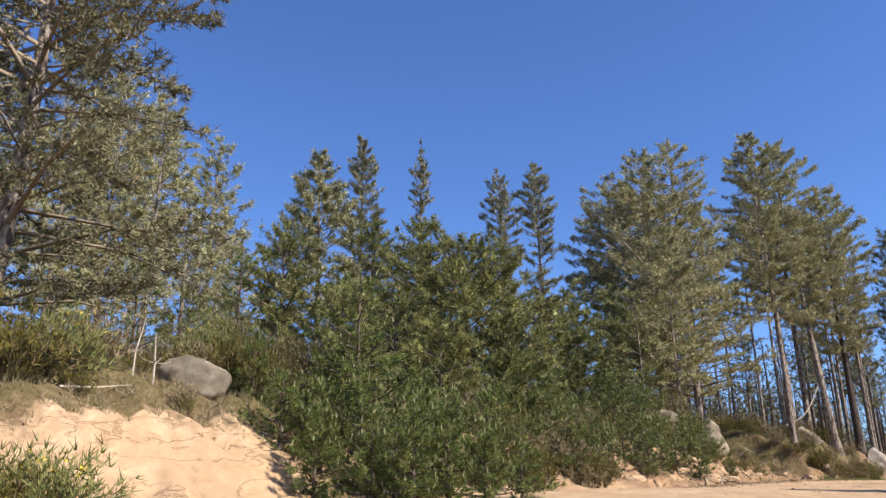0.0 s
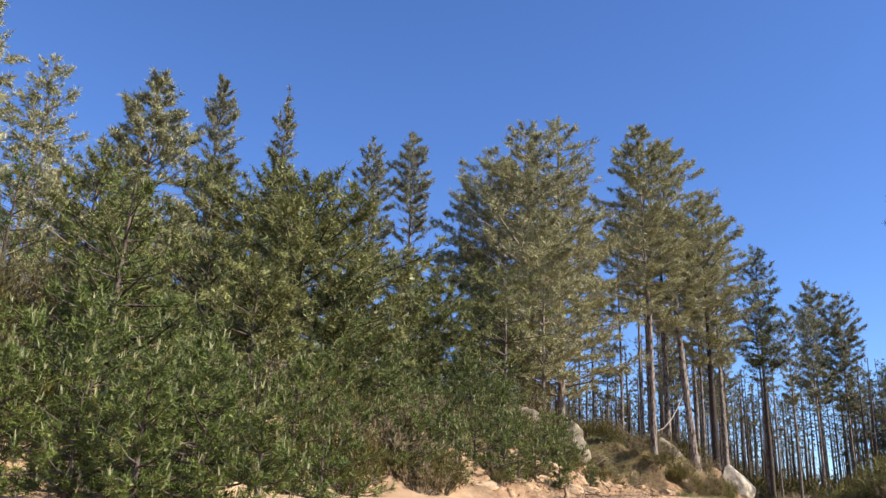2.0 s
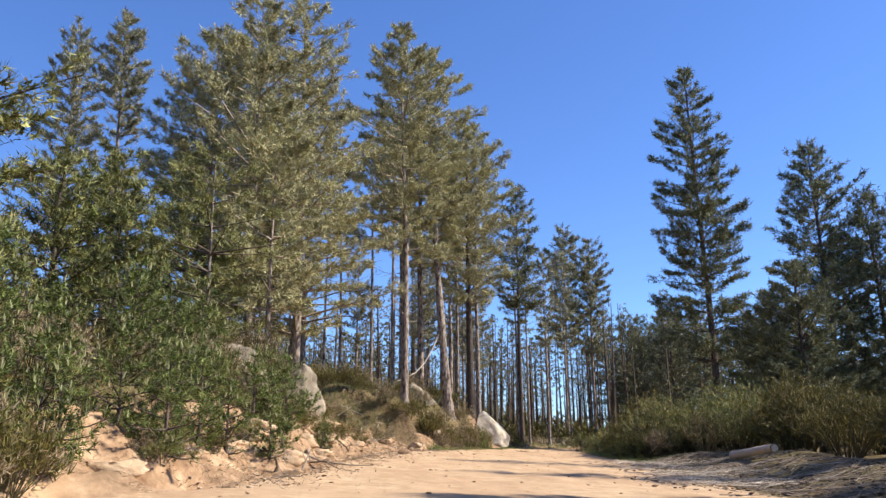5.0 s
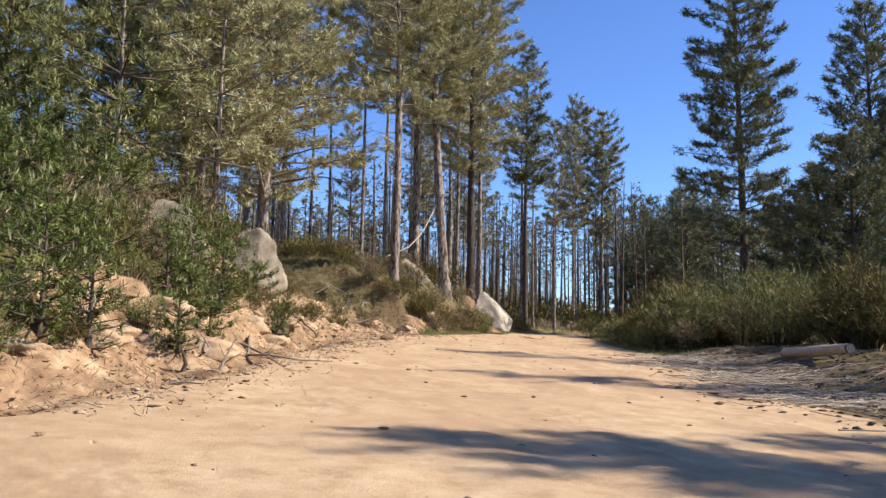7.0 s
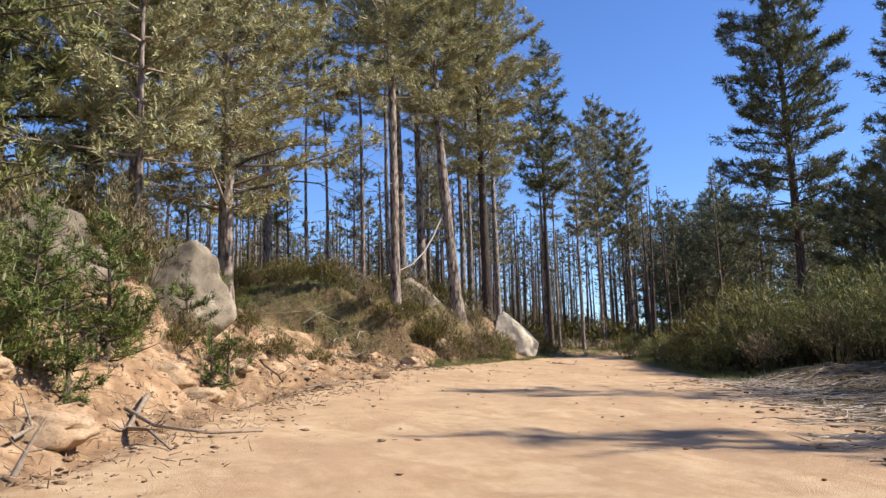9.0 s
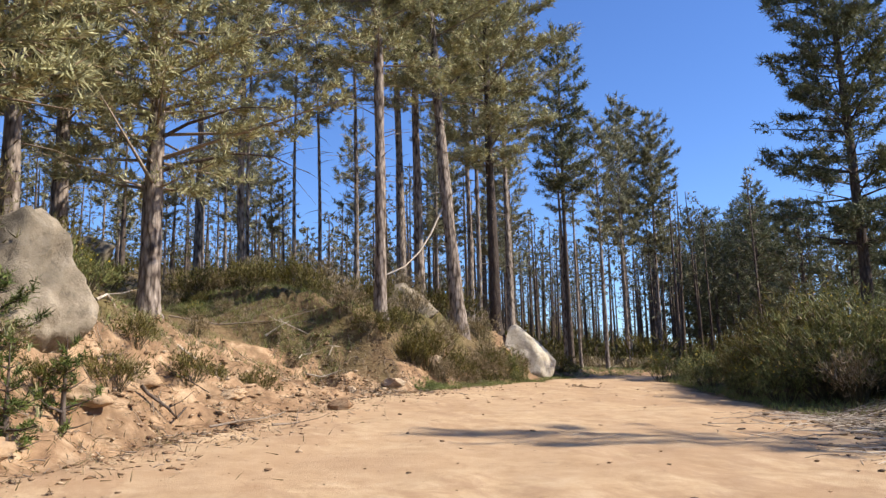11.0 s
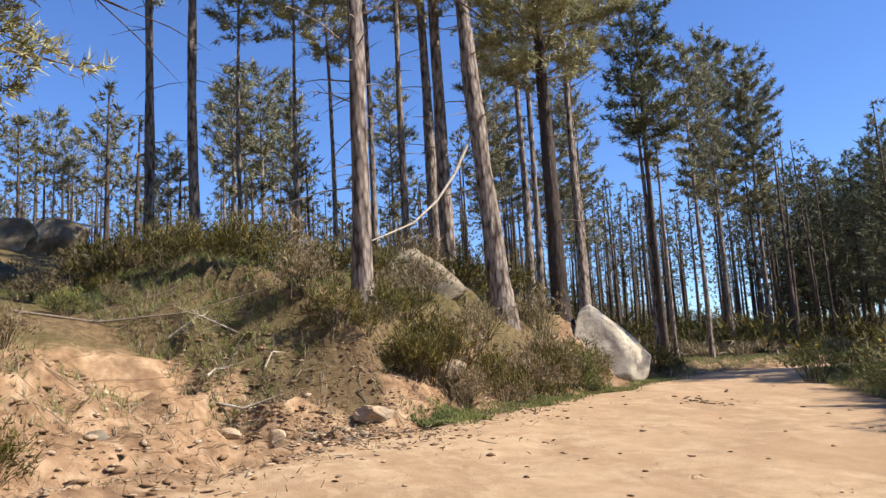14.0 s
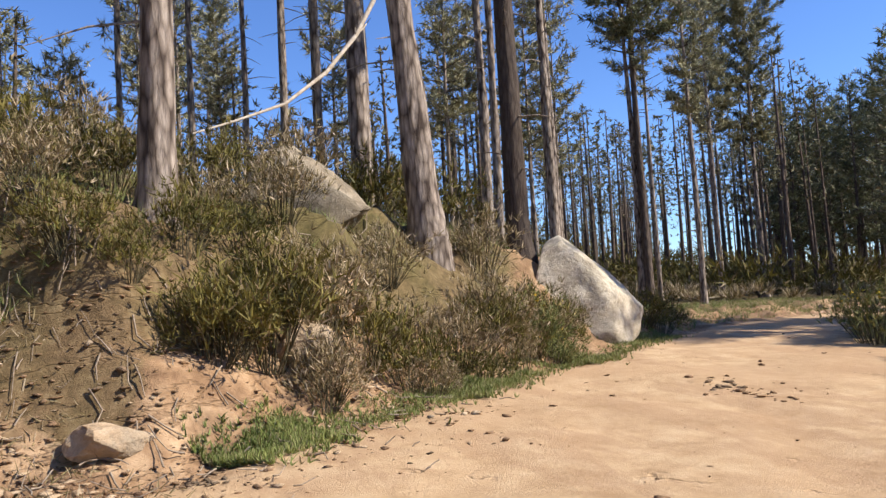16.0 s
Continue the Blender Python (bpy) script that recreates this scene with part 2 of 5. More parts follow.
def tubes(paths, sides=5):
    """Tapered tubes along lists of (point, radius)."""
    verts, quads, n = [], [], 0
    ring = np.arange(sides) * 2 * math.pi / sides
    for path in paths:
        pts = np.array([p for p, _ in path], float)
        rad = np.array([r for _, r in path], float)
        way = np.gradient(pts, axis=0)
        way /= np.linalg.norm(way, axis=1)[:, None] + 1e-9
        ref = np.array([0.0, 0.0, 1.0]) if abs(way[0, 2]) < 0.8 else np.array([1.0, 0.0, 0.0])
        a = np.cross(way, ref)
        a /= np.linalg.norm(a, axis=1)[:, None] + 1e-9
        b = np.cross(way, a)
        v = pts[:, None] + rad[:, None, None] * (np.cos(ring)[None, :, None] * a[:, None] + np.sin(ring)[None, :, None] * b[:, None])
        verts.append(v.reshape(-1, 3))
        rows = np.arange(len(pts) - 1)[:, None] * sides
        i, j = np.arange(sides)[None], (np.arange(sides)[None] + 1) % sides
        quads.append((n + np.stack([rows + i, rows + j, rows + sides + j, rows + sides + i], -1)).reshape(-1, 4))
        n += len(pts) * sides
    return np.concatenate(verts), np.concatenate(quads)


def blades(rng, base, way, length, width, count, fan):
    """Tufts: at every base, count slim triangles that fan out round a way."""
    base, way = np.repeat(base, count, 0), np.repeat(way, count, 0)
    n = len(base)
    d = way + fan * rng.normal(size=(n, 3)) * 0.6
    d /= np.linalg.norm(d, axis=1)[:, None] + 1e-9
    side = np.cross(d, rng.normal(size=(n, 3)))
    side /= np.linalg.norm(side, axis=1)[:, None] + 1e-9
    ln = length * rng.uniform(0.6, 1.25, (n, 1))
    wd = width * rng.uniform(0.7, 1.3, (n, 1))
    foot = base + d * ln * 0.05
    verts = np.stack([foot - side * wd * 0.5, foot + side * wd * 0.5, base + d * ln], 1).reshape(-1, 3)
    return verts, np.arange(3 * n).reshape(-1, 3)


def unit(v):
    return v / (np.linalg.norm(v, axis=-1, keepdims=True) + 1e-9)


# ---- lie of the land ----
FOOT = [(-16, -8), (-9, 2), (-6, 8), (-3.2, 12.6), (1, 17.5), (6.0, 22), (8.3, 25.5), (10.5, 30), (12.5, 33), (16.2, 38.8),
        (17.8, 39.8), (21, 42.6), (24.3, 45.3), (28.5, 49), (36, 53), (50, 60), (90, 74), (200, 100)]
BANK = [1.0, 1.2, 1.35, 1.5, 1.3, 1.1, 1.35, 1.7, 1.5, 0.3, 1.7, 1.75, 1.5, 0.15, 0.1, 0.1, 0.1, 0.1]
WIDTH = [2.6, 2.6, 2.6, 2.4, 2.3, 2.6, 2.5, 2.1, 2.7, 4.5, 2.0, 1.9, 2.0, 2.4, 3, 3, 3, 3]
EDGE = [(8, -8), (11, 8), (14.4, 20), (15.6, 23.5), (19.6, 29.5), (22.6, 35), (25, 39.5), (28.2, 44.9), (31.5, 48.3),
        (38, 51.5), (52, 57.5), (92, 71), (200, 96)]


def beside(line, x, y):
    """Distance left of a broken line, and how far along it in segments."""
    x, y = np.asarray(x, float), np.asarray(y, float)
    best, at, sign = np.full(x.shape, 1e9), np.zeros(x.shape), np.ones(x.shape)
    for n, ((ax, ay), (bx, by)) in enumerate(zip(line, line[1:])):
        dx, dy = bx - ax, by - ay
        u = np.clip(((x - ax) * dx + (y - ay) * dy) / (dx * dx + dy * dy), 0, 1)
        gap = np.hypot(x - ax - u * dx, y - ay - u * dy)
        left = np.where(dx * (y - ay) - dy * (x - ax) > 0, 1.0, -1.0)
        near = gap < best - 1e-9
        best, at, sign = np.where(near, gap, best), np.where(near, n + u, at), np.where(near, left, sign)
    return best * sign, at


def ease(v, a, b):
    u = np.clip((v - a) / (b - a), 0, 1)
    return u * u * (3 - 2 * u)


def smooth_height(x, y):
    """The land without its roughness; arrays or numbers."""
    x, y = np.asarray(x, float), np.asarray(y, float)
    yy = np.clip(y, -8, 46)
    z = 0.703 - 0.0205 * np.clip(x, -20, 60) + 0.067 * yy + 0.045 * np.clip(y - 46, 0, 60) - 0.0018 * np.clip(20 - yy, 0, 30) ** 2
    d, s = beside(FOOT, x, y)
    w = (x - 8) * -0.78 + (y - 25) * 0.62
    hill = 0.205 * np.clip(w - 1.0, 0, 34) + 0.07 * np.clip(w - 35, 0, 80)
    hill = hill * (1 - 0.24 * ease(s, 8.7, 10.0) * (1 - ease(w, 10, 20)))
    z = z + hill * ease(d, 0, 5) + np.interp(s, range(len(BANK)), BANK) * ease(d / np.interp(s, range(len(WIDTH)), WIDTH), 0.0, 1.0) * (1 - 0.72 * ease(d, 4, 10))
    r, q = beside(EDGE, x, y)
    z = z + 0.55 * ease(-r, 0.2, 4.0) + 0.02 * np.clip(-r - 4, 0, 60)
    return z


def on_bank_at(d):
    return ease(d, -0.3, 0.6) * (1 - ease(d, 2.6, 5))


def off_road_at(d, r):
    return np.maximum(ease(d, 0, 2), ease(-r, 0, 2))


def roughness(x, y, on_bank, off_road):
    p = Vector((x, y, 0))
    z = 0.035 * noise.noise(p * 0.9) + 0.02 * noise.noise(p * 2.7) - 0.035 * max(0.0, noise.noise(Vector((x * 1.6 - y * 0.9, x * 0.25 + y * 0.4, 5))) - 0.2)
    z += off_road * (0.13 * noise.noise(p * 0.55 + Vector((7, 3, 1))) + 0.06 * noise.noise(p * 1.9))
    if on_bank > 0.01:
        z += on_bank * (0.30 * noise.ridged_multi_fractal(p * 0.75, 1.0, 2.0, 4, 0.9, 1.6) - 0.28 + 0.15 * noise.noise(p * 2.3) + 0.09 * noise.noise(p * 4.9) - 0.22 * max(0.0, noise.noise(p * 1.3 + Vector((2, 9, 4))) - 0.22))
    return z


def sheet_lines(low, fine_low, fine_high, high, step):
    """Coordinates with a fine even step in the middle, that widen to the far ends."""
    mid = list(np.arange(fine_low, fine_high + step / 2, step))
    out, s, v = [], step, fine_high
    while v < high:
        s *= 1.28
        v += s
        out.append(v)
    back, s, v = [], step, fine_low
    while v > low:
        s *= 1.28
        v -= s
        back.append(v)
    return np.array(back[::-1] + mid + out)


def ground():
    xs, ys = sheet_lines(-1600, -12, 36, 1700, 0.17), sheet_lines(-1600, 4, 56, 1900, 0.17)
    gx, gy = np.meshgrid(xs, ys)
    d, r = beside(FOOT, gx, gy)[0].ravel(), beside(EDGE, gx, gy)[0].ravel()
    on_bank, off_road = on_bank_at(d), off_road_at(d, r)
    z = smooth_height(gx, gy).ravel()
    near = np.hypot(gx - 15, gy - 30).ravel() < 75
    for n, (px, py) in enumerate(zip(gx.ravel().tolist(), gy.ravel().tolist())):
        if near[n]:
            z[n] += roughness(px, py, on_bank[n], off_road[n])
    verts = np.stack([gx.ravel(), gy.ravel(), z], -1)
    w = len(xs)
    a = (np.arange(len(ys) - 1)[:, None] * w + np.arange(w - 1)[None]).reshape(-1)
    me = mesh_from("ground", verts, quads=np.stack([a, a + 1, a + w + 1, a + w], 1), mats=[EARTH], smooth=True)
    s = beside(FOOT, gx, gy)[1].ravel()
    bank = ease(d, -0.6, 0.4) * (0.2 + 0.65 * ease(s, 4.0, 6.0))
    near_wood = ease(s, 9.0, 9.8) * (1 - ease(s, 11.4, 12.0))
    track = ease(s, 8.2, 8.8) * (1 - ease(s, 9.0, 9.5))
    floor = np.maximum(ease(d, 0.9 - 0.9 * near_wood + 1.0 * track, 3.0 - 1.2 * near_wood + 2.6 * track), ease(-r, -0.9, 0.9)) * 0.95
    for name, values in (("bank", bank), ("floor", floor)):
        me.attributes.new(name, "FLOAT", "POINT").data.foreach_set("value", values.astype(np.float32))
    tagged(new("ground", me), "pale sandy forest road and eroded earth banks with needle litter", "ground", kind="structure")
    return xs, ys, z.reshape(gx.shape)


XS, YS, LAND = ground()


def height(x, y):
    """The height of the ground sheet at a place."""
    i = min(max(int(np.searchsorted(XS, x)) - 1, 0), len(XS) - 2)
    j = min(max(int(np.searchsorted(YS, y)) - 1, 0), len(YS) - 2)
    u, v = (x - XS[i]) / (XS[i + 1] - XS[i]), (y - YS[j]) / (YS[j + 1] - YS[j])
    low = LAND[j, i] * (1 - u) + LAND[j, i + 1] * u
    return float(low * (1 - v) + (LAND[j + 1, i] * (1 - u) + LAND[j + 1, i + 1] * u) * v)


# ---- trees ----
RATE = 4.2   # needle brushes to a metre of bough
KINDS = {
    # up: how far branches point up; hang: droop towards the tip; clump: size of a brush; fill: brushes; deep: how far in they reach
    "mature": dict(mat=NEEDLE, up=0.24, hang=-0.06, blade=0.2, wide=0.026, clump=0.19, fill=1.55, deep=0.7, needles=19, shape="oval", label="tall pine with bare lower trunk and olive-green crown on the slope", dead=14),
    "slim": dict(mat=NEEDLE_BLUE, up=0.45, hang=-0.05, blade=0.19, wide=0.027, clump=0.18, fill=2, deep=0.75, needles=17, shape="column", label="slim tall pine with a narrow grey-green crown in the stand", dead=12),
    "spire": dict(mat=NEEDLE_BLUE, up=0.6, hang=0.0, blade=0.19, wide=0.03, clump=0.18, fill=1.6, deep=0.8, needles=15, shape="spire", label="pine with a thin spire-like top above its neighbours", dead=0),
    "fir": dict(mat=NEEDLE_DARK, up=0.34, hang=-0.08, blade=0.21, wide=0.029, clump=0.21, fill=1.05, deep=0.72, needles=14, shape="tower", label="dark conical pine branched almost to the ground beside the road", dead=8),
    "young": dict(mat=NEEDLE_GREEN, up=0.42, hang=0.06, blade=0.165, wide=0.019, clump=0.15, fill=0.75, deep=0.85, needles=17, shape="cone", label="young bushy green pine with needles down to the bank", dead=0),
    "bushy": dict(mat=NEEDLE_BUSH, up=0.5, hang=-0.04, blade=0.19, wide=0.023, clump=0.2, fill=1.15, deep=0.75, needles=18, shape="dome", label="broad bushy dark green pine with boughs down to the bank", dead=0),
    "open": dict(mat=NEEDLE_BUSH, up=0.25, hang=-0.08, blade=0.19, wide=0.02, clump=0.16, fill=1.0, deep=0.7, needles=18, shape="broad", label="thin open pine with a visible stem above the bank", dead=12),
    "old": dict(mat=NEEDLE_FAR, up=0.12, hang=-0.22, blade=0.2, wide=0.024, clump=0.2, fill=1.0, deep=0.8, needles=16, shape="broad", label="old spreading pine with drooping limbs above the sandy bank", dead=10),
}


def reach(shape, u):
    """Branch length at a share u of the crown, from its foot to its tip."""
    if shape == "oval":
        return (0.62 + 0.85 * u) * (1 - u ** 1.7) + 0.07
    if shape == "column":
        return (0.75 + 0.5 * u) * (1 - u ** 4) * 0.9 + 0.12
    if shape == "spire":
        return 1.0 - 1.3 * u if u < 0.5 else 0.16 + 0.24 * math.exp(-((u - 0.72) / 0.1) ** 2) - 0.14 * ease(u, 0.78, 1.0)
    if shape == "tower":
        return 0.58 * (1 - u ** 4.5) + 0.1 * (1 - u) + 0.05
    if shape == "dome":
        return (1 - u ** 2.2) ** 0.8 * (0.85 + 0.2 * min(1, u * 4)) + 0.05
    if shape == "peak":
        return (1 - u) ** 0.75 * 1.05 + 0.08
    if shape == "broad":
        return (0.8 + 0.5 * u) * (1 - u ** 4)
    return (1 - u) ** 0.8 * (0.8 + 0.35 * min(1, u * 6)) + 0.05


TREES = [0]


def top_of(x, y, z):
    """How tall a tree must be here for its tip to reach a height."""
    return z - height(x, y)


def pine(kind, x, y, tall, crown=0.3, spread=2.4, girth=0.3, dense=1.0, lean=(0.0, 0.0), bark=None, label="", shape=""):
    """One pine: trunk, limbs with dead snags, and a crown of needle tufts."""
    k = KINDS[kind]
    TREES[0] += 1
    rng = np.random.default_rng(1000 + TREES[0])
    tall = max(tall, 0.9) * 1.03
    tree = new("pine_tree")
    tree.location = (x, y, height(x, y) - 0.06)
    tagged(tree, label or k["label"], "tree", "pines of the wood")
    bend = rng.normal(size=2) * tall * 0.0035
    lean = np.array(lean)

    def spine(h):
        u = h / tall
        return np.array([lean[0] * h + bend[0] * math.sin(u * 5) , lean[1] * h + bend[1] * math.sin(u * 4 + 1), h])

    def thick(h):
        u = h / tall
        return 0.5 * girth * (max(0.04, min(1, 1 - u) ** 0.85) + 0.45 * math.exp(-max(h, 0) / (0.7 * girth + 0.05)))

    hs = [-0.5, 0, 0.06, 0.15, 0.35, 0.7] + list(np.linspace(1.1, tall, max(5, int(tall / 0.9)))) if tall > 2 else [-0.2] + list(np.linspace(0, tall, 6))
    v, q = tubes([[(spine(h), thick(h)) for h in hs]], 12 if girth > 0.25 else 8)
    knob = unit(v - np.array([spine(h) for h in np.clip(v[:, 2], 0, tall)]) * [1, 1, 1])
    v[:, :2] += knob[:, :2] * (rng.normal(size=(len(v), 1)) * 0.035 * girth)
    child("trunk", mesh_from("trunk", v, quads=q, mats=[bark or (BARK if kind not in ("fir", "young", "bushy") else BARK_DARK)], smooth=True), tree)

    low, paths, curves = crown * tall, [], []
    step = 0.52 if kind not in ("young", "bushy") else 0.34
    step *= max(1.0, tall / 16) * (0.72 if kind == "fir" else 1.0)
    if tall < 2.5:
        step *= 0.5
    h, turn = low, rng.uniform(0, 6)
    while h < tall * 0.985:
        u = (h - low) / (tall - low)
        clump, arms = rng.uniform(0.8, 1.12), rng.integers(4, 7)
        turn += 0.9
        for n in range(arms):
            turn += 6.283 / arms + rng.uniform(-0.3, 0.3)
            size = spread * reach(shape or k["shape"], u) * clump * rng.uniform(0.66, 1.12)
            if kind in ("mature", "old") and rng.random() < 0.12:
                size *= 1.25
            out = np.array([math.cos(turn), math.sin(turn), 0])
            rise = k["up"] * ((0.35 if kind not in ("young", "bushy") else 0.0) + 1.1 * u) + rng.normal() * 0.1
            foot = spine(h + rng.uniform(-0.15, 0.15) * step)
            mid = foot + size * 0.5 * (out + np.array([0, 0, rise])) + np.array([0, 0, 0.03 * size])
            tip = foot + size * (out + np.array([0, 0, rise + k["hang"] * (1 - u)]))
            tip[2] += 0.12 * size
            curves.append((foot, mid, tip, size))
            r0 = min(0.012 + 0.011 * size, thick(h) * 0.7)
            paths.append([(foot, r0), (mid, r0 * 0.6), (tip, r0 * 0.15)])
        h += step * rng.uniform(0.8, 1.2)
    for n in range(k["dead"]):
        h = rng.uniform(0.25, 1.0) * low
        if h < 1.2 or low < 2.5:
            continue
        turn = rng.uniform(0, 6.3)
        out, size = np.array([math.cos(turn), math.sin(turn), rng.uniform(-0.25, 0.35)]), rng.uniform(0.25, 1.3)
        paths.append([(spine(h), 0.018), (spine(h) + out * size * 0.5, 0.012), (spine(h) + out * size + np.array([0, 0, -0.1 * size]), 0.004)])
    v, q = tubes(paths, 3)
    tagged(child("branchwork", mesh_from("branchwork", v, quads=q, mats=[TWIG if kind in ("old", "mature") else BARK_DARK]), tree), kind="stuff")

    foot, mid, tip = (np.array([c[i] for c in curves]) for i in range(3))
    size = np.array([c[3] for c in curves])
    far_off = min(math.hypot(x - a, y - b) for a, b in ((2, 8), (8, 19), (17, 35)))
    coarse = min(2.5, max(1.0, far_off / 16)) if y > 20 or x < 15 else 2.2   # farther trees have fewer, larger tufts
    small = min(1.0, 0.4 + tall / 9)
    ball = k["clump"] * small * coarse ** 0.55
    total = int(RATE * dense * k["fill"] * size.sum() / small ** 1.4 / coarse ** 1.25)
    bushy = size * rng.choice((0.08, 0.9, 1.2, 1.6), len(size), p=(0.1, 0.35, 0.33, 0.22))   # bare and bushy boughs
    pick = rng.choice(len(size), total, p=bushy / bushy.sum())
    u = 1 - rng.random(total) ** 1.15 * k["deep"]
    a, b, c = foot[pick], mid[pick], tip[pick]
    u1 = u[:, None]
    at = a * (1 - u1) ** 2 + 2 * b * u1 * (1 - u1) + c * u1 ** 2
    along_it = unit(2 * (b - a) * (1 - u1) + 2 * (c - b) * u1)
    across = unit(np.cross(along_it, [0, 0, 1.0]))
    fan = np.minimum(0.3 * size[pick] * (1.2 - u), 0.6)[:, None]
    sway = rng.uniform(-1, 1, (total, 1))
    at = at + across * fan * sway + np.array([0, 0, 1.0]) * (rng.normal(size=(total, 1)) * 0.05 * size[pick][:, None] ** 0.5 + 0.04)
    lead = unit(along_it + across * sway * 0.8 + np.array([0, 0, 0.5]) + 0.2 * rng.normal(size=(total, 3)))
    # every shoot end is a tight brush of needles round a dense heart
    girths = ball * rng.uniform(0.6, 1.5, (total, 1))
    n = k["needles"]
    heart, lead_n, r_n = np.repeat(at, n, 0), np.repeat(lead, n, 0), np.repeat(girths, n, 0)
    out = unit(unit(rng.normal(size=heart.shape)) + 1.0 * lead_n)
    root = heart + lead_n * r_n * rng.uniform(-1.4, 0.5, (len(heart), 1)) + out * r_n * 0.12
    v, t = blades(rng, root, out, k["blade"] * small * coarse ** 0.6, k["wide"] * small * coarse ** 0.8, 1, 0.35)
    core = np.repeat(at, 4, 0)
    spread_way = unit(rng.normal(size=core.shape) + 0.64 * np.repeat(lead, 4, 0))
    vc, tc = blades(rng, core - spread_way * np.repeat(girths, 4, 0) * 0.5, spread_way, 1.3 * ball, 0.26 * ball, 1, 0.1)
    v, t = np.concatenate([v, vc]), np.concatenate([t, tc + len(v)])
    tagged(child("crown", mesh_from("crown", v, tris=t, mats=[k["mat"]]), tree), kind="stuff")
    if kind == "young" and math.hypot(x - 4, y - 18) < 14:
        ends = tip[rng.random(len(tip)) < 0.8] + np.array([0, 0, 0.06])
        up = unit(np.array([0, 0, 1.0]) + 0.15 * rng.normal(size=(len(ends), 3)))
        v, t = blades(rng, ends, up, 0.13 * small + 0.03, 0.020, 4, 0.25)
        tagged(child("new_growth", mesh_from("new_growth", v, tris=t, mats=[CANDLE]), tree, "pale upright new shoots"), kind="stuff")
    return tree


def limb(tree, h, turn, long, thick, rise, seed, mat=None):
    """One stout bare limb on a trunk, forked into twigs."""
    rng = np.random.default_rng(seed)
    out = np.array([math.cos(radians(turn)), math.sin(radians(turn)), 0])
    path = [(out * long * u + np.array([0, 0, h + rise * long * u + 0.12 * long * math.sin(2.6 * u)]) + rng.normal(size=3) * 0.025 * long * u, thick * 0.5 * (1 - 0.8 * u)) for u in np.linspace(0, 1, 8)]
    paths = [path]
    for n in range(9):
        p, r = path[rng.integers(2, 8)]
        way = out * rng.uniform(0.2, 0.8) + rng.normal(size=3) * 0.55
        ln = long * rng.uniform(0.12, 0.35)
        paths.append([(p, max(r * 0.5, 0.006)), (p + way * ln * 0.5, 0.006), (p + way * ln + np.array([0, 0, -0.1 * ln]), 0.002)])
    v, q = tubes(paths, 6)
    child("limb", mesh_from("limb", v, quads=q, mats=[mat or BARK_DARK], smooth=True), tree)


big_pine = pine('mature', 11.85, 38.6, 15.5, crown=0.15, spread=3.7, girth=0.39, dense=1.4)
pine('mature', 9.66, 36.5, 13, crown=0.2, spread=3.3, girth=0.3, dense=1.6)
pine('mature', 8.93, 40.8, 13.7, crown=0.28, spread=3.4, girth=0.28, dense=1.6)
pine('mature', 10.15, 42.5, 14.3, crown=0.28, spread=3.2, girth=0.42, dense=1.5)
pine('mature', 9.5, 33.2, 8.3, crown=0.25, spread=2.4, girth=0.16, dense=1.9)
pale_pine = pine('mature', 17.52, 42.1, 17, crown=0.38, spread=3, girth=0.32, dense=2.1)
leaning_pine = pine('mature', 20.9, 44.7, 18.2, crown=0.38, spread=3.5, girth=0.42, dense=2.3, lean=(-0.05, 0.03))
pine('mature', 23, 46.4, 15.5, crown=0.36, spread=3.2, girth=0.38, dense=2, bark=BARK_BLACK)
pine('mature', 14.14, 51.03, 15.2, crown=0.55, spread=2, girth=0.3, dense=1)
pine('mature', 15.27, 48.6, 15.9, crown=0.55, spread=2, girth=0.28, dense=1)
pine('fir', 33.27, 58.17, 17.9, crown=0.5, spread=2.4, girth=0.3, dense=2)
pine('mature', 27.39, 53.51, 19.3, crown=0.55, spread=2.4, girth=0.3, dense=1.3)
pine('mature', 22.2, 53, 17.1, crown=0.55, spread=2.2, girth=0.46, dense=0.9)
pine('mature', 20.7, 47.2, 16.6, crown=0.55, spread=2, girth=0.36, dense=0.9)
pine('mature', 16.87, 56.66, 15.9, crown=0.57, spread=1.9, girth=0.2, dense=1.1)
pine('mature', 18.56, 55.46, 16.4, crown=0.57, spread=1.9, girth=0.2, dense=1.1)
pine('mature', 19.97, 57.26, 16.5, crown=0.57, spread=1.9, girth=0.22, dense=1.1)
pine('mature', 20.4, 53.08, 16.4, crown=0.57, spread=1.9, girth=0.24, dense=1.1)
pine('mature', 20.82, 50.9, 16.2, crown=0.57, spread=1.9, girth=0.24, dense=1.1)
pine('mature', 25.46, 53.45, 16.3, crown=0.57, spread=1.9, girth=0.3, dense=1.1)
pine('mature', 24.94, 51.49, 16.3, crown=0.57, spread=1.9, girth=0.24, dense=1.1)
pine('slim', 28.91, 56.22, 14.4, crown=0.57, spread=1.25, girth=0.26, dense=0.6)
pine('slim', 33.09, 58.41, 14.2, crown=0.57, spread=1.25, girth=0.28, dense=0.6)
pine('slim', 35.85, 61.38, 14.2, crown=0.57, spread=1.25, girth=0.22, dense=0.6)
pine('slim', 44.8, 69, 18.9, crown=0.44, spread=2.0, girth=0.32, dense=2.2)
pine('slim', 47.3, 68.8, 18.1, crown=0.44, spread=2.0, girth=0.32, dense=2.2)
pine('slim', 42.7, 66.4, 16.1, crown=0.46, spread=1.4, girth=0.28, dense=1)
pine('slim', 35.29, 58.06, 13.3, crown=0.5, spread=1.1, girth=0.24, dense=1)
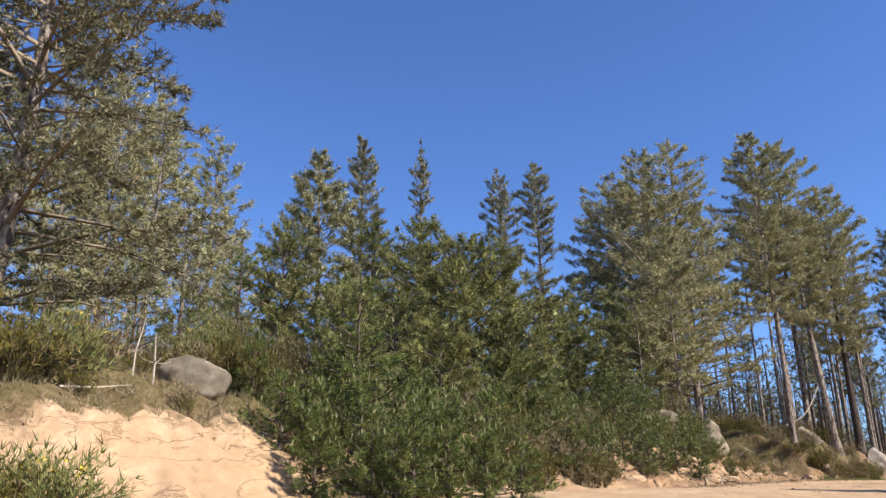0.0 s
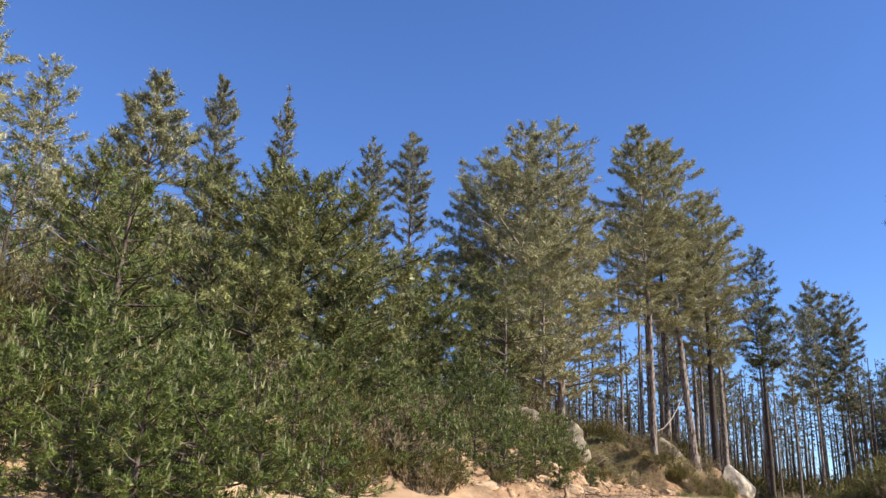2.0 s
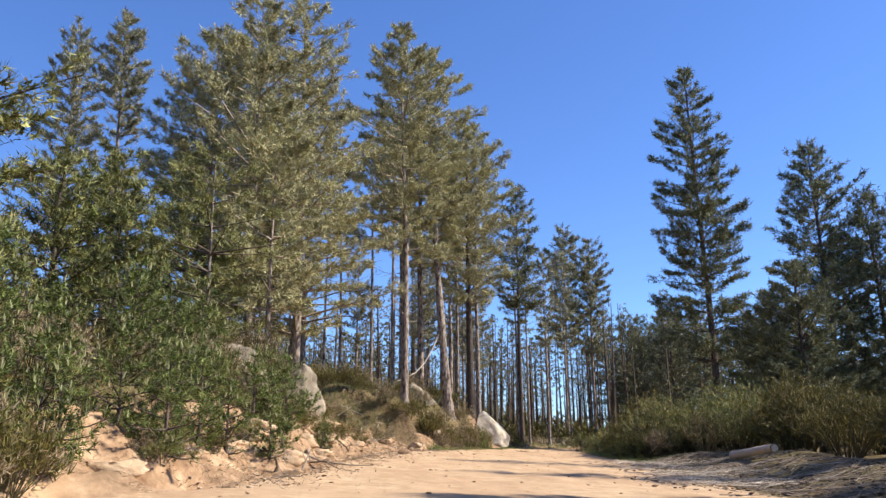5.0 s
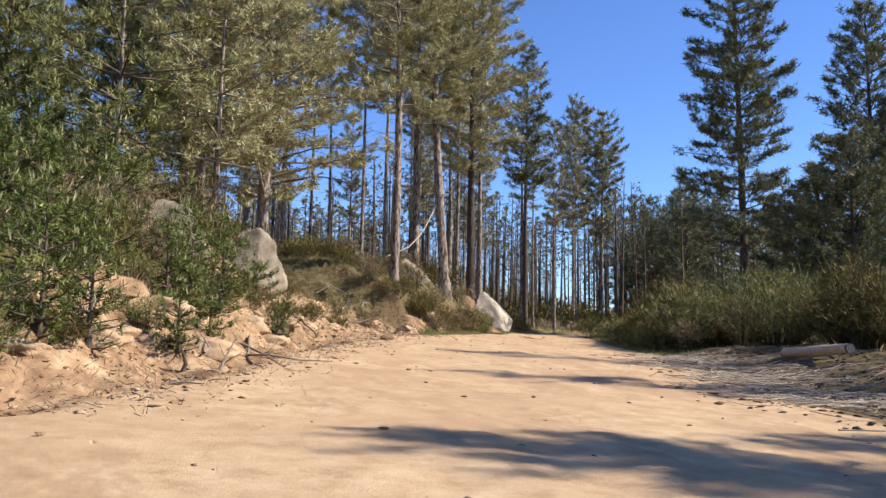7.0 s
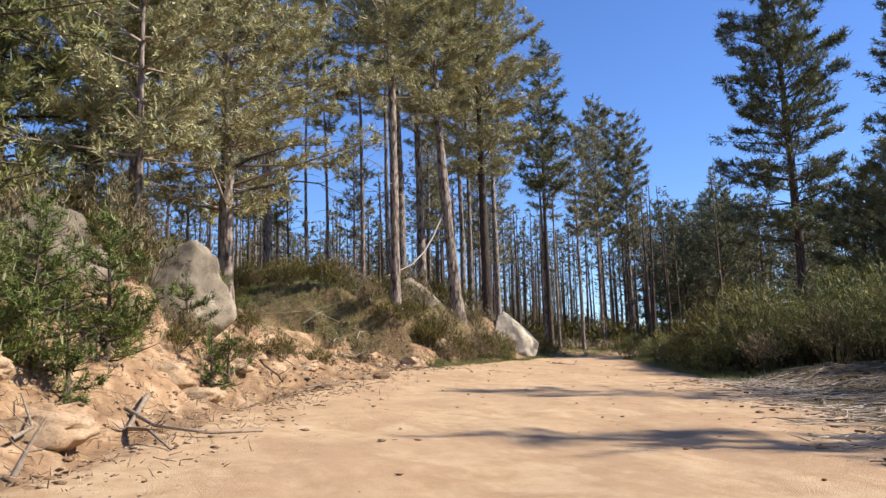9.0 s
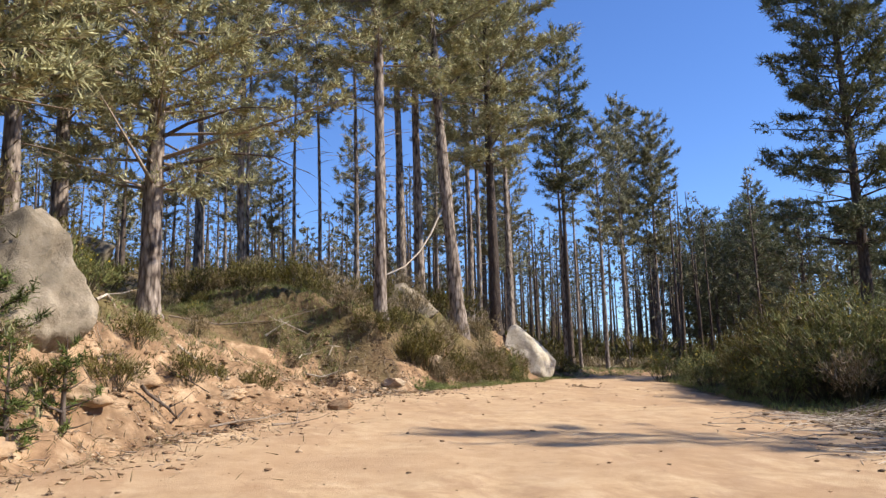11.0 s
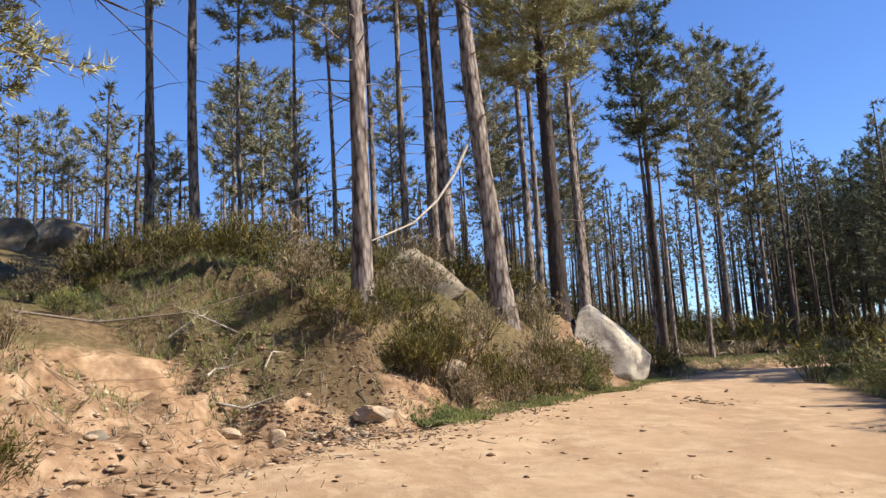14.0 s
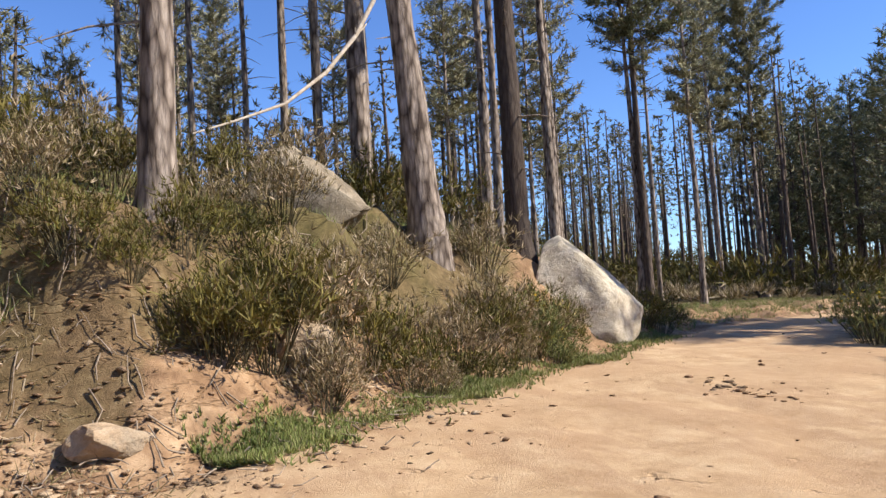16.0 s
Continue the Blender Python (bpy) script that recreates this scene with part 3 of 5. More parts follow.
pine('slim', 11.49, 73.61, 8.2, crown=0.5, spread=1.3, girth=0.18, dense=0.8)
pine('slim', 8.81, 75.34, 7.4, crown=0.5, spread=1.3, girth=0.18, dense=0.8)
pine('slim', 9.24, 79.43, 7.1, crown=0.5, spread=1.3, girth=0.18, dense=0.8)
pine('slim', 6.78, 77.06, 6.9, crown=0.5, spread=1.3, girth=0.18, dense=0.8)
pine('slim', 12.37, 75.67, 5.7, crown=0.5, spread=1.3, girth=0.18, dense=0.8)
pine('slim', 14.48, 67.73, 6.4, crown=0.5, spread=1.3, girth=0.18, dense=0.8)
pine('slim', 12.91, 89.71, 5.6, crown=0.5, spread=1.3, girth=0.18, dense=0.8)
pine('slim', 17.37, 75.66, 10.9, crown=0.5, spread=1.3, girth=0.18, dense=0.8)
pine('slim', 18.8, 79.58, 13.3, crown=0.5, spread=1.3, girth=0.18, dense=0.8)
pine('slim', 20.92, 83.39, 12.1, crown=0.5, spread=1.3, girth=0.18, dense=0.8)
pine('slim', 21.29, 77.3, 13.2, crown=0.5, spread=1.3, girth=0.18, dense=0.8)
pine('slim', 17.2, 65.5, top_of(17.2, 65.5, 17.6), crown=0.42, spread=1.45, girth=0.24, dense=0.95)
pine('slim', 18.6, 67.2, top_of(18.6, 67.2, 18.4), crown=0.42, spread=1.45, girth=0.24, dense=0.95)
pine('slim', 20.3, 69, top_of(20.3, 69, 17.5), crown=0.42, spread=1.45, girth=0.24, dense=0.95)
pine('slim', 28.3, 63.4, top_of(28.3, 63.4, 18.5), crown=0.42, spread=1.45, girth=0.24, dense=0.95)
pine('slim', 30.0, 66.0, top_of(30.0, 66.0, 18.6), crown=0.42, spread=1.45, girth=0.24, dense=0.95)
pine('slim', 32.2, 64.4, top_of(32.2, 64.4, 17.4), crown=0.42, spread=1.45, girth=0.24, dense=0.95)
pine('slim', 34.4, 66.2, top_of(34.4, 66.2, 17.0), crown=0.42, spread=1.45, girth=0.24, dense=0.95)
pine('slim', 24.6, 66.5, top_of(24.6, 66.5, 18.0), crown=0.42, spread=1.45, girth=0.24, dense=0.95)
pine('fir', 35.06, 42.4, 20.3, crown=0.2, spread=4.0, girth=0.42, dense=2.9)
pine('fir', 43.26, 41.53, 17.2, crown=0.1, spread=4.6, girth=0.42, dense=2.4)
pine('fir', 46.41, 40.61, 14.5, crown=0.06, spread=3.8, girth=0.4, dense=1.7)
pine('fir', 46.09, 37.48, 15.1, crown=0.06, spread=3.8, girth=0.4, dense=1.4)
pine('fir', 50.16, 45.67, 13.5, crown=0.05, spread=3.6, girth=0.4, dense=1.4)
pine('fir', 52.04, 64.27, 12.6, crown=0.2, spread=3.2, girth=0.34, dense=1.3)
pine('fir', 52.59, 61.02, 11, crown=0.2, spread=3.2, girth=0.34, dense=1.3)
pine('fir', 60.64, 80.61, 14.2, crown=0.2, spread=3.2, girth=0.34, dense=1.3)
pine('fir', 67.86, 85, 13.9, crown=0.2, spread=3.2, girth=0.34, dense=1.3)
pine('fir', 58.27, 60.91, 11.5, crown=0.2, spread=3.2, girth=0.34, dense=1.3)
pine('fir', 53.61, 54.12, 8.4, crown=0.2, spread=3.2, girth=0.34, dense=1.3)
pine('fir', 46.84, 52.63, 7.5, crown=0.2, spread=3.2, girth=0.34, dense=1.3)
pine('fir', 57.55, 74.65, 13.2, crown=0.22, spread=2.6, girth=0.34, dense=1.2)
pine('fir', 61.81, 76.07, 14.2, crown=0.22, spread=2.6, girth=0.34, dense=1.2)
pine('fir', 57.49, 69.01, 13, crown=0.22, spread=2.6, girth=0.34, dense=1.2)
pine('fir', 61.34, 84.68, 14.5, crown=0.22, spread=2.6, girth=0.34, dense=1.2)
pine('fir', 66.05, 85.87, 13.9, crown=0.22, spread=2.6, girth=0.34, dense=1.2)
pine('fir', 67.47, 89.96, 14.2, crown=0.22, spread=2.6, girth=0.34, dense=1.2)
pine('fir', 65.41, 80.95, 14.3, crown=0.22, spread=2.6, girth=0.34, dense=1.2)
pine('fir', 59.81, 72.39, 13.4, crown=0.22, spread=2.6, girth=0.34, dense=1.2)
pine('fir', 32.66, 36.26, 6.5, crown=0.05, spread=3.3, girth=0.36, dense=2.2)
pine('fir', 32.54, 34.73, 7.6, crown=0.05, spread=3.3, girth=0.36, dense=2.2)
pine('fir', 38.36, 41.95, 6.2, crown=0.05, spread=3.3, girth=0.36, dense=2.2)
pine('fir', 66.8, 84.15, 14.3, crown=0.3, spread=2.6, girth=0.36, dense=1.1)
pine('fir', 72.06, 87.36, 14.7, crown=0.3, spread=2.6, girth=0.36, dense=1.1)
pine('fir', 65.68, 79.56, 13.7, crown=0.3, spread=2.6, girth=0.36, dense=1.1)
pine('fir', 70.84, 82.81, 14.1, crown=0.3, spread=2.6, girth=0.36, dense=1.1)
pine('fir', 64.07, 75.38, 13.1, crown=0.3, spread=2.6, girth=0.36, dense=1.1)
pine('fir', 72.44, 92.61, 15, crown=0.3, spread=2.6, girth=0.36, dense=1.1)
pine('fir', 63.37, 73.12, 12.9, crown=0.3, spread=2.6, girth=0.36, dense=1.1)
pine('fir', 63.33, 81.95, 12, crown=0.3, spread=2.6, girth=0.36, dense=1.1)
pine('old', -9.1, 15, 13.5, crown=0.08, spread=4.4, girth=0.46, dense=2.8, lean=(0.04, 0.0))
pine('mature', -14.5, 47.6, 14.3, crown=0.15, spread=3, girth=0.3, dense=1.2)
pine('mature', -16.8, 43.43, 15.4, crown=0.2, spread=2.8, girth=0.3, dense=1.2)
pine('mature', -18.41, 40.47, 15.3, crown=0.2, spread=3, girth=0.3, dense=1.2)
pine('mature', -14.15, 36.99, 14.4, crown=0.12, spread=2.4, girth=0.24, dense=1.1)
pine('mature', -15.26, 34.38, 14.8, crown=0.12, spread=2.6, girth=0.24, dense=1.1)
pine('mature', -16.23, 31.72, 14, crown=0.12, spread=2.6, girth=0.24, dense=1.1)
pine('mature', -16.78, 26.85, 12.7, crown=0.12, spread=2.6, girth=0.24, dense=1.1)
pine('mature', -13.17, 44.68, 10.5, crown=0.12, spread=2, girth=0.24, dense=1.1)
pine('mature', -9.53, 28.02, 7.3, crown=0.12, spread=1.8, girth=0.24, dense=1.1)
pine('mature', -15.33, 20.61, 9.7, crown=0.12, spread=2.6, girth=0.24, dense=1.1)
pine('mature', -12.66, 24.57, 7, crown=0.12, spread=2, girth=0.24, dense=1.1)
pine('mature', -10.66, 40.19, 7.6, crown=0.12, spread=1.8, girth=0.24, dense=1.1)
pine('young', -6.59, 24.71, 4.9, crown=0.05, spread=1.6, girth=0.14, dense=0.9)
pine('young', -8.79, 21.91, 3.9, crown=0.05, spread=1.6, girth=0.14, dense=0.9)
pine('young', -9.86, 19.25, 2.8, crown=0.05, spread=1.6, girth=0.14, dense=0.9)
pine('young', -7.11, 21.44, 3.2, crown=0.05, spread=1.6, girth=0.14, dense=0.9)
pine('mature', -5.6, 33.8, 10.6, crown=0.08, spread=3.2, girth=0.3, dense=2.2, shape='peak')
pine('bushy', -6.71, 31.87, 6.9, crown=0.05, spread=2.2, girth=0.25, dense=1.7)
pine('bushy', -3.34, 35.39, 8, crown=0.05, spread=2.7, girth=0.3, dense=1.7)
pine('slim', -5, 45.8, 15.0, crown=0.1, spread=1.7, girth=0.3, dense=1.7)
pine('spire', -1.33, 43.07, 15, crown=0.12, spread=2.2, girth=0.28, dense=1.7)
pine('bushy', -1.1, 35.52, 8.5, crown=0.05, spread=3, girth=0.3, dense=1.9)
pine('slim', 4.14, 55.6, 16.9, crown=0.3, spread=1.8, girth=0.34, dense=1.8)
pine('slim', 6.16, 49.75, 16.7, crown=0.3, spread=1.6, girth=0.34, dense=1.8)
pine('young', -1.9, 16.4, 3.6, crown=0.02, spread=1.7, girth=0.14, dense=1.5)
pine('bushy', 0.55, 23.9, top_of(0.55, 23.9, 9.45), crown=0.03, spread=3.1, girth=0.26, dense=2.4)
pine('bushy', -0.2, 20.6, 2.7, crown=0.03, spread=1.7, girth=0.14, dense=2.2)
pine('bushy', 1.5, 22.3, 2.9, crown=0.03, spread=1.8, girth=0.14, dense=2.2)
pine('bushy', -2.6, 19.3, 2.8, crown=0.03, spread=1.6, girth=0.14, dense=2.2)
pine('bushy', 1.6, 26.2, 4.6, crown=0.03, spread=2.4, girth=0.22, dense=1.8)
pine('bushy', 5.3, 32.0, top_of(5.3, 32.0, 10.2), crown=0.03, spread=2.1, girth=0.22, dense=2.0, shape='peak')
pine('bushy', 3.9, 30.3, 3.9, crown=0.03, spread=2, girth=0.2, dense=1.8)
pine('bushy', 7.3, 34.2, top_of(7.3, 34.2, 10.9), crown=0.06, spread=2.1, girth=0.16, dense=1.6, shape='peak')
pine('open', 7.1, 29.4, 4.9, crown=0.12, spread=1.9, girth=0.15, dense=1.2)
pine('bushy', -1.5, 22.9, 3.1, crown=0.02, spread=2.4, girth=0.2, dense=1.5)
pine('young', -0.42, 16.53, 2.4, crown=0.02, spread=0.936, girth=0.08, dense=1.9)
pine('young', -1.67, 14.96, 2.3, crown=0.02, spread=0.936, girth=0.08, dense=1.9)
pine('young', -3.11, 14.74, 1.4, crown=0.02, spread=0.792, girth=0.08, dense=1.9)
pine('young', -0.99, 14.31, 1.5, crown=0.02, spread=0.72, girth=0.08, dense=1.9)
pine('young', 0.81, 18.01, 2.1, crown=0.02, spread=0.864, girth=0.08, dense=1.9)
pine('young', -2.34, 13.96, 1.6, crown=0.02, spread=0.72, girth=0.08, dense=1.9)
pine('young', -0.09, 15.03, 1.4, crown=0.02, spread=0.576, girth=0.08, dense=1.9)
pine('young', -3.98, 16.09, 1.4, crown=0.02, spread=0.72, girth=0.08, dense=1.9)
pine('young', -2.35, 16.89, 1.6, crown=0.02, spread=0.864, girth=0.08, dense=1.9)
pine('young', 8.2, 28.9, 1.2, crown=0.02, spread=0.65, girth=0.06, dense=1.3)
pine('young', 6.1, 25.9, 1.6, crown=0.02, spread=0.9, girth=0.06, dense=1.3)
pine('young', 5.2, 25.3, 2, crown=0.02, spread=1, girth=0.06, dense=1.3)
pine('young', 6.9, 28.6, 1.9, crown=0.02, spread=0.9, girth=0.06, dense=1.3)
pine('young', 7, 27.6, 1.1, crown=0.02, spread=0.7, girth=0.06, dense=1.3)
pine('young', 5.6, 26.3, 1.5, crown=0.02, spread=0.9, girth=0.06, dense=1.3)
pine('young', 5.9, 29.6, 2.2, crown=0.02, spread=1, girth=0.06, dense=1.3)
pine('young', 4.2, 24.8, 1.3, crown=0.02, spread=0.8, girth=0.06, dense=1.3)
pine('young', 2.6, 22.2, 1.6, crown=0.02, spread=1, girth=0.06, dense=1.3)
pine('young', 1.2, 19.9, 1.4, crown=0.02, spread=0.9, girth=0.06, dense=1.3)
pine('young', 0.2, 17.6, 2, crown=0.02, spread=1, girth=0.06, dense=1.3)
pine('young', 1.7, 18.6, 1.7, crown=0.02, spread=0.9, girth=0.06, dense=1.3)
pine('young', 2.9, 20.2, 1.9, crown=0.02, spread=1, girth=0.06, dense=1.3)
pine('young', 3.9, 21.6, 1.7, crown=0.02, spread=0.9, girth=0.06, dense=1.3)
pine('young', 4.9, 23.2, 1.5, crown=0.02, spread=0.9, girth=0.06, dense=1.3)
pine('young', 3.2, 23.6, 2.2, crown=0.02, spread=1.1, girth=0.06, dense=1.3)
pine('young', 1.6, 21.6, 2.4, crown=0.02, spread=1.2, girth=0.06, dense=1.3)
pine('young', -1, 15.9, 2.3, crown=0.02, spread=1, girth=0.06, dense=1.3)
pine('young', -2.4, 14.9, 1.6, crown=0.02, spread=0.9, girth=0.06, dense=1.3)
pine('young', 5.9, 24.7, 1.2, crown=0.02, spread=0.7, girth=0.06, dense=1.3)
pine('young', 6.6, 26.2, 1.1, crown=0.02, spread=0.7, girth=0.06, dense=1.3)
pine('young', 4.4, 30.6, 4, crown=0.02, spread=1.6, girth=0.06, dense=1.3)
pine('young', 9, 29.6, 0.9, crown=0.02, spread=0.5, girth=0.06, dense=1.3)
pine('young', 8.16, 27.68, 1.7, crown=0.02, spread=0.75, girth=0.06, dense=1.5)
pine('young', 8.86, 28.87, 1.8, crown=0.02, spread=0.75, girth=0.06, dense=1.5)
pine('young', 8.46, 27.58, 0.8, crown=0.02, spread=0.4, girth=0.06, dense=1.5)
pine('young', 7.73, 27.15, 1.5, crown=0.02, spread=0.6, girth=0.06, dense=1.5)
pine('young', 10.26, 30.43, 0.5, crown=0.02, spread=0.4, girth=0.06, dense=1.5)
pine('young', 10.04, 31.36, 0.6, crown=0.02, spread=0.45, girth=0.06, dense=1.5)
pine('young', -1.28, 13.09, 1.5, crown=0.02, spread=0.6, girth=0.07, dense=1.9)
pine('young', -0.61, 12.87, 1.6, crown=0.02, spread=0.65, girth=0.07, dense=1.9)
pine('young', -0.06, 13.3, 1.8, crown=0.02, spread=0.7, girth=0.07, dense=1.9)
pine('young', 0.54, 13.3, 1.3, crown=0.02, spread=0.6, girth=0.07, dense=1.9)
pine('young', 1.21, 14.27, 1, crown=0.02, spread=0.5, girth=0.07, dense=1.9)
pine('young', -0.47, 14.98, 1.9, crown=0.02, spread=0.7, girth=0.07, dense=1.9)
pine('young', 4.10, 21.27, 1.3, crown=0.02, spread=0.6, girth=0.06, dense=1.2)
pine('young', 5.47, 22.65, 1.5, crown=0.02, spread=0.75, girth=0.06, dense=1.2)
pine('young', 6.13, 23.91, 1.6, crown=0.02, spread=0.8, girth=0.06, dense=1.2)
pine('young', 6.59, 24.06, 1.2, crown=0.02, spread=0.6, girth=0.06, dense=1.2)
pine('young', 3.74, 20.97, 1.1, crown=0.02, spread=0.6, girth=0.06, dense=1.2)
pine('young', 7.72, 25.71, 0.5, crown=0.02, spread=0.4, girth=0.06, dense=1.2)
pine('young', 10.67, 31.44, 0.45, crown=0.02, spread=0.4, girth=0.06, dense=1.6)
# out of view; placed by the shadows they throw across the road
pine('fir', 20.9, 13.6, 12, crown=0.12, spread=2.7, girth=0.34, dense=1.7)
pine('fir', 24.6, 13.2, 12, crown=0.12, spread=2.7, girth=0.34, dense=1.7)
pine('fir', 28.5, 12.8, 12.5, crown=0.12, spread=2.7, girth=0.34, dense=1.7)
pine('fir', 22.6, 12, 12, crown=0.12, spread=2.7, girth=0.34, dense=1.7)
pine('slim', 27.2, 18, 14.5, crown=0.3, spread=1.7, girth=0.34, dense=0.6)
pine('slim', 30.6, 22.8, 15, crown=0.3, spread=1.7, girth=0.34, dense=0.6)
# unseen firs added beyond the hedge to throw shade on it
pine('fir', 41, 27, 15.5, crown=0.12, spread=3.2, girth=0.36, dense=0.6)
pine('fir', 42.5, 31, 15.5, crown=0.12, spread=3.2, girth=0.36, dense=0.6)
pine('fir', 44.5, 34.5, 15.5, crown=0.12, spread=3.2, girth=0.36, dense=0.6)
pine('fir', 40, 23, 15.5, crown=0.12, spread=3.2, girth=0.36, dense=0.6)
pine('fir', 38, 19.5, 15.5, crown=0.12, spread=3.2, girth=0.36, dense=0.6)
pine('fir', 47, 38, 15.5, crown=0.12, spread=3.2, girth=0.36, dense=0.6)
pine('fir', 46, 29, 15.5, crown=0.12, spread=3.2, girth=0.36, dense=0.6)

for h, turn, long, thick, rise in ((2.7, -14, 2.6, 0.10, 0.05), (3.3, -24, 2.3, 0.08, 0.22), (3.9, 30, 2.4, 0.07, 0.3), (4.8, -15, 2.6, 0.07, 0.25)):
    limb(big_pine, h, turn, long, thick, rise, int(h * 10))
for h, turn, long, thick, rise in ((7.6, 10, 2.6, 0.11, 0.75), (6.2, 190, 0.9, 0.05, 0.2)):
    limb(leaning_pine, h, turn, long, thick, rise, int(h * 10))
for h, turn, long, thick, rise in ((4.1, 200, 1.1, 0.035, 0.35), (3.2, 170, 0.7, 0.03, 0.2), (4.6, -20, 0.8, 0.03, 0.2), (5.3, 150, 1.2, 0.035, 0.3)):
    limb(pale_pine, h, turn, long, thick, rise, int(h * 10), TWIG)

# ---- far woods ----
def far_wood():
    """The stands behind: bare trunks and thin crowns, too many to count."""
    rng = np.random.default_rng(5)
    spots = []
    while len(spots) < 520:
        x, y = rng.uniform(-60, 130), rng.uniform(30, 150)
        d, r = float(beside(FOOT, x, y)[0]), float(beside(EDGE, x, y)[0])
        w = (x - 8) * -0.78 + (y - 25) * 0.62
        if -3 < d < 7 or (d < 0 and r > -7):
            continue
        if d > 0 and (y < 60 + 0.25 * max(0, 20 - x) or w < 8):
            continue
        if d > 0 and (x < 24 or w > 14) and rng.random() < 0.3:
            continue
        if d < 0 and (y < 47 + 0.1 * x or x < 40):
            continue
        if any((x - a) ** 2 + (y - b) ** 2 < 3.2 for a, b in spots[-200:]):
            continue
        spots.append((x, y))
    for n in range(150):
        x = rng.uniform(30, 100)
        spots.append((x, rng.uniform(62, 100) + 0.25 * x))
    for n in range(190):
        x = rng.uniform(46, 125)
        spots.append((x, 46 + 0.28 * x + rng.uniform(0, 26)))
    trunks, base, way = [], [], []
    for x, y in spots:
        z = height(x, y) - 0.2
        w = (x - 8) * -0.78 + (y - 25) * 0.62
        young_stand = w > 14 or (x < 26 and y > 60)
        tall = rng.uniform(5, 9) if young_stand else rng.uniform(10, 13.5)
        lean = rng.normal(size=2) * 0.012
        g = rng.uniform(0.10, 0.17)
        trunks.append([((x + lean[0] * h, y + lean[1] * h, z + h), g * (1 - 0.8 * h / tall)) for h in np.linspace(0, tall, 4)])
        low = tall * (rng.uniform(0.1, 0.35) if young_stand else rng.uniform(0.38, 0.62) if x < 44 else rng.uniform(0.2, 0.6))
        n = 66
        u = rng.random(n) ** 0.8
        rad = (1.7 * (1 - u ** 2.2) + 0.15) * rng.uniform(0.75, 1.1) * np.sqrt(rng.random(n))
        a = rng.uniform(0, 6.28, n)
        out = np.stack([np.cos(a), np.sin(a), np.full(n, 0.25)], 1)
        c = np.stack([x + rad * out[:, 0], y + rad * out[:, 1], z + low + u * (tall - low) + 0.25 * rad], 1)
        base.append(c)
        way.append(unit(out + 0.4 * rng.normal(size=(n, 3))))
    v, q = tubes(trunks, 5)
    vb, tb = blades(rng, np.concatenate(base), np.concatenate(way), 0.34, 0.08, 6, 0.9)
    me = mesh_from("far_wood", np.concatenate([v, vb]), tris=tb + len(v), quads=q, mats=[NEEDLE_FAR, BARK_DARK])
    me.polygons.foreach_set("material_index", np.r_[np.zeros(len(tb)), np.ones(len(q))].astype(np.int32))
    tagged(new("far_wood", me), "distant pine stand of bare dark trunks and thin crowns", "woods", kind="stuff")


far_wood()


def far_brush():
    """Low scrub on the wood's floor, past counting."""
    rng = np.random.default_rng(8)
    base, way, low_base, low_way = [], [], [], []
    for n in range(900):
        x, y = rng.uniform(-25, 85), rng.uniform(44, 105)
        d, r = float(beside(FOOT, x, y)[0]), float(beside(EDGE, x, y)[0])
        if -1 < d < 5 or (d < 0 and r > -4):
            continue
        z, size, m = height(x, y), rng.uniform(0.35, 1.1), 40
        a, u = rng.uniform(0, 6.28, m), rng.random(m)
        out = np.stack([np.cos(a) * u, np.sin(a) * u, 0.5 + rng.random(m)], 1)
        if x < 26 and y < 75:
            if n % 2:
                low_base.append(np.array([x, y, z]) + out * size * [0.6, 0.6, 0.15])
                low_way.append(unit(out))
            continue
        base.append(np.array([x, y, z]) + out * size * [1.1, 1.1, 0.45])
        way.append(unit(out))
    v, t = blades(rng, np.concatenate(base), np.concatenate(way), 0.42, 0.05, 4, 0.7)
    vl, tl = blades(rng, np.concatenate(low_base), np.concatenate(low_way), 0.15, 0.03, 4, 0.7)
    v, t = np.concatenate([v, vl]), np.concatenate([t, tl + len(v)])
    tagged(new("undergrowth", mesh_from("undergrowth", v, tris=t, mats=[HEATH])), "brown and olive scrub on the wood floor", "undergrowth", kind="stuff")


far_brush()


def edge_thicket():
    """Tall dark scrub inside the far stand, past counting."""
    rng = np.random.default_rng(18)
    base, way = [], []
    for n in range(800):
        x = rng.uniform(42, 125)
        y = rng.uniform(56, 92) + 0.22 * (x - 42)
        if n >= 420:
            x, y = rng.uniform(10, 110), rng.uniform(96, 128)
        if float(beside(FOOT, x, y)[0]) < 6:
            continue
        size, m = rng.uniform(0.8, 2.2) * (2.0 if n >= 420 else 1.0), 46
        a, u = rng.uniform(0, 6.28, m), rng.random(m)
        out = np.stack([np.cos(a) * u, np.sin(a) * u, 0.3 + rng.random(m)], 1)
        base.append(np.array([x, y, height(x, y)]) + out * size * [1.2, 1.2, 0.75])
        way.append(unit(out))
    v, t = blades(rng, np.concatenate(base), np.concatenate(way), 0.6, 0.09, 4, 0.8)
    tagged(new("thicket", mesh_from("thicket", v, tris=t, mats=[BROOM])), "dark scrub under the distant pines", "undergrowth", kind="stuff")


edge_thicket()


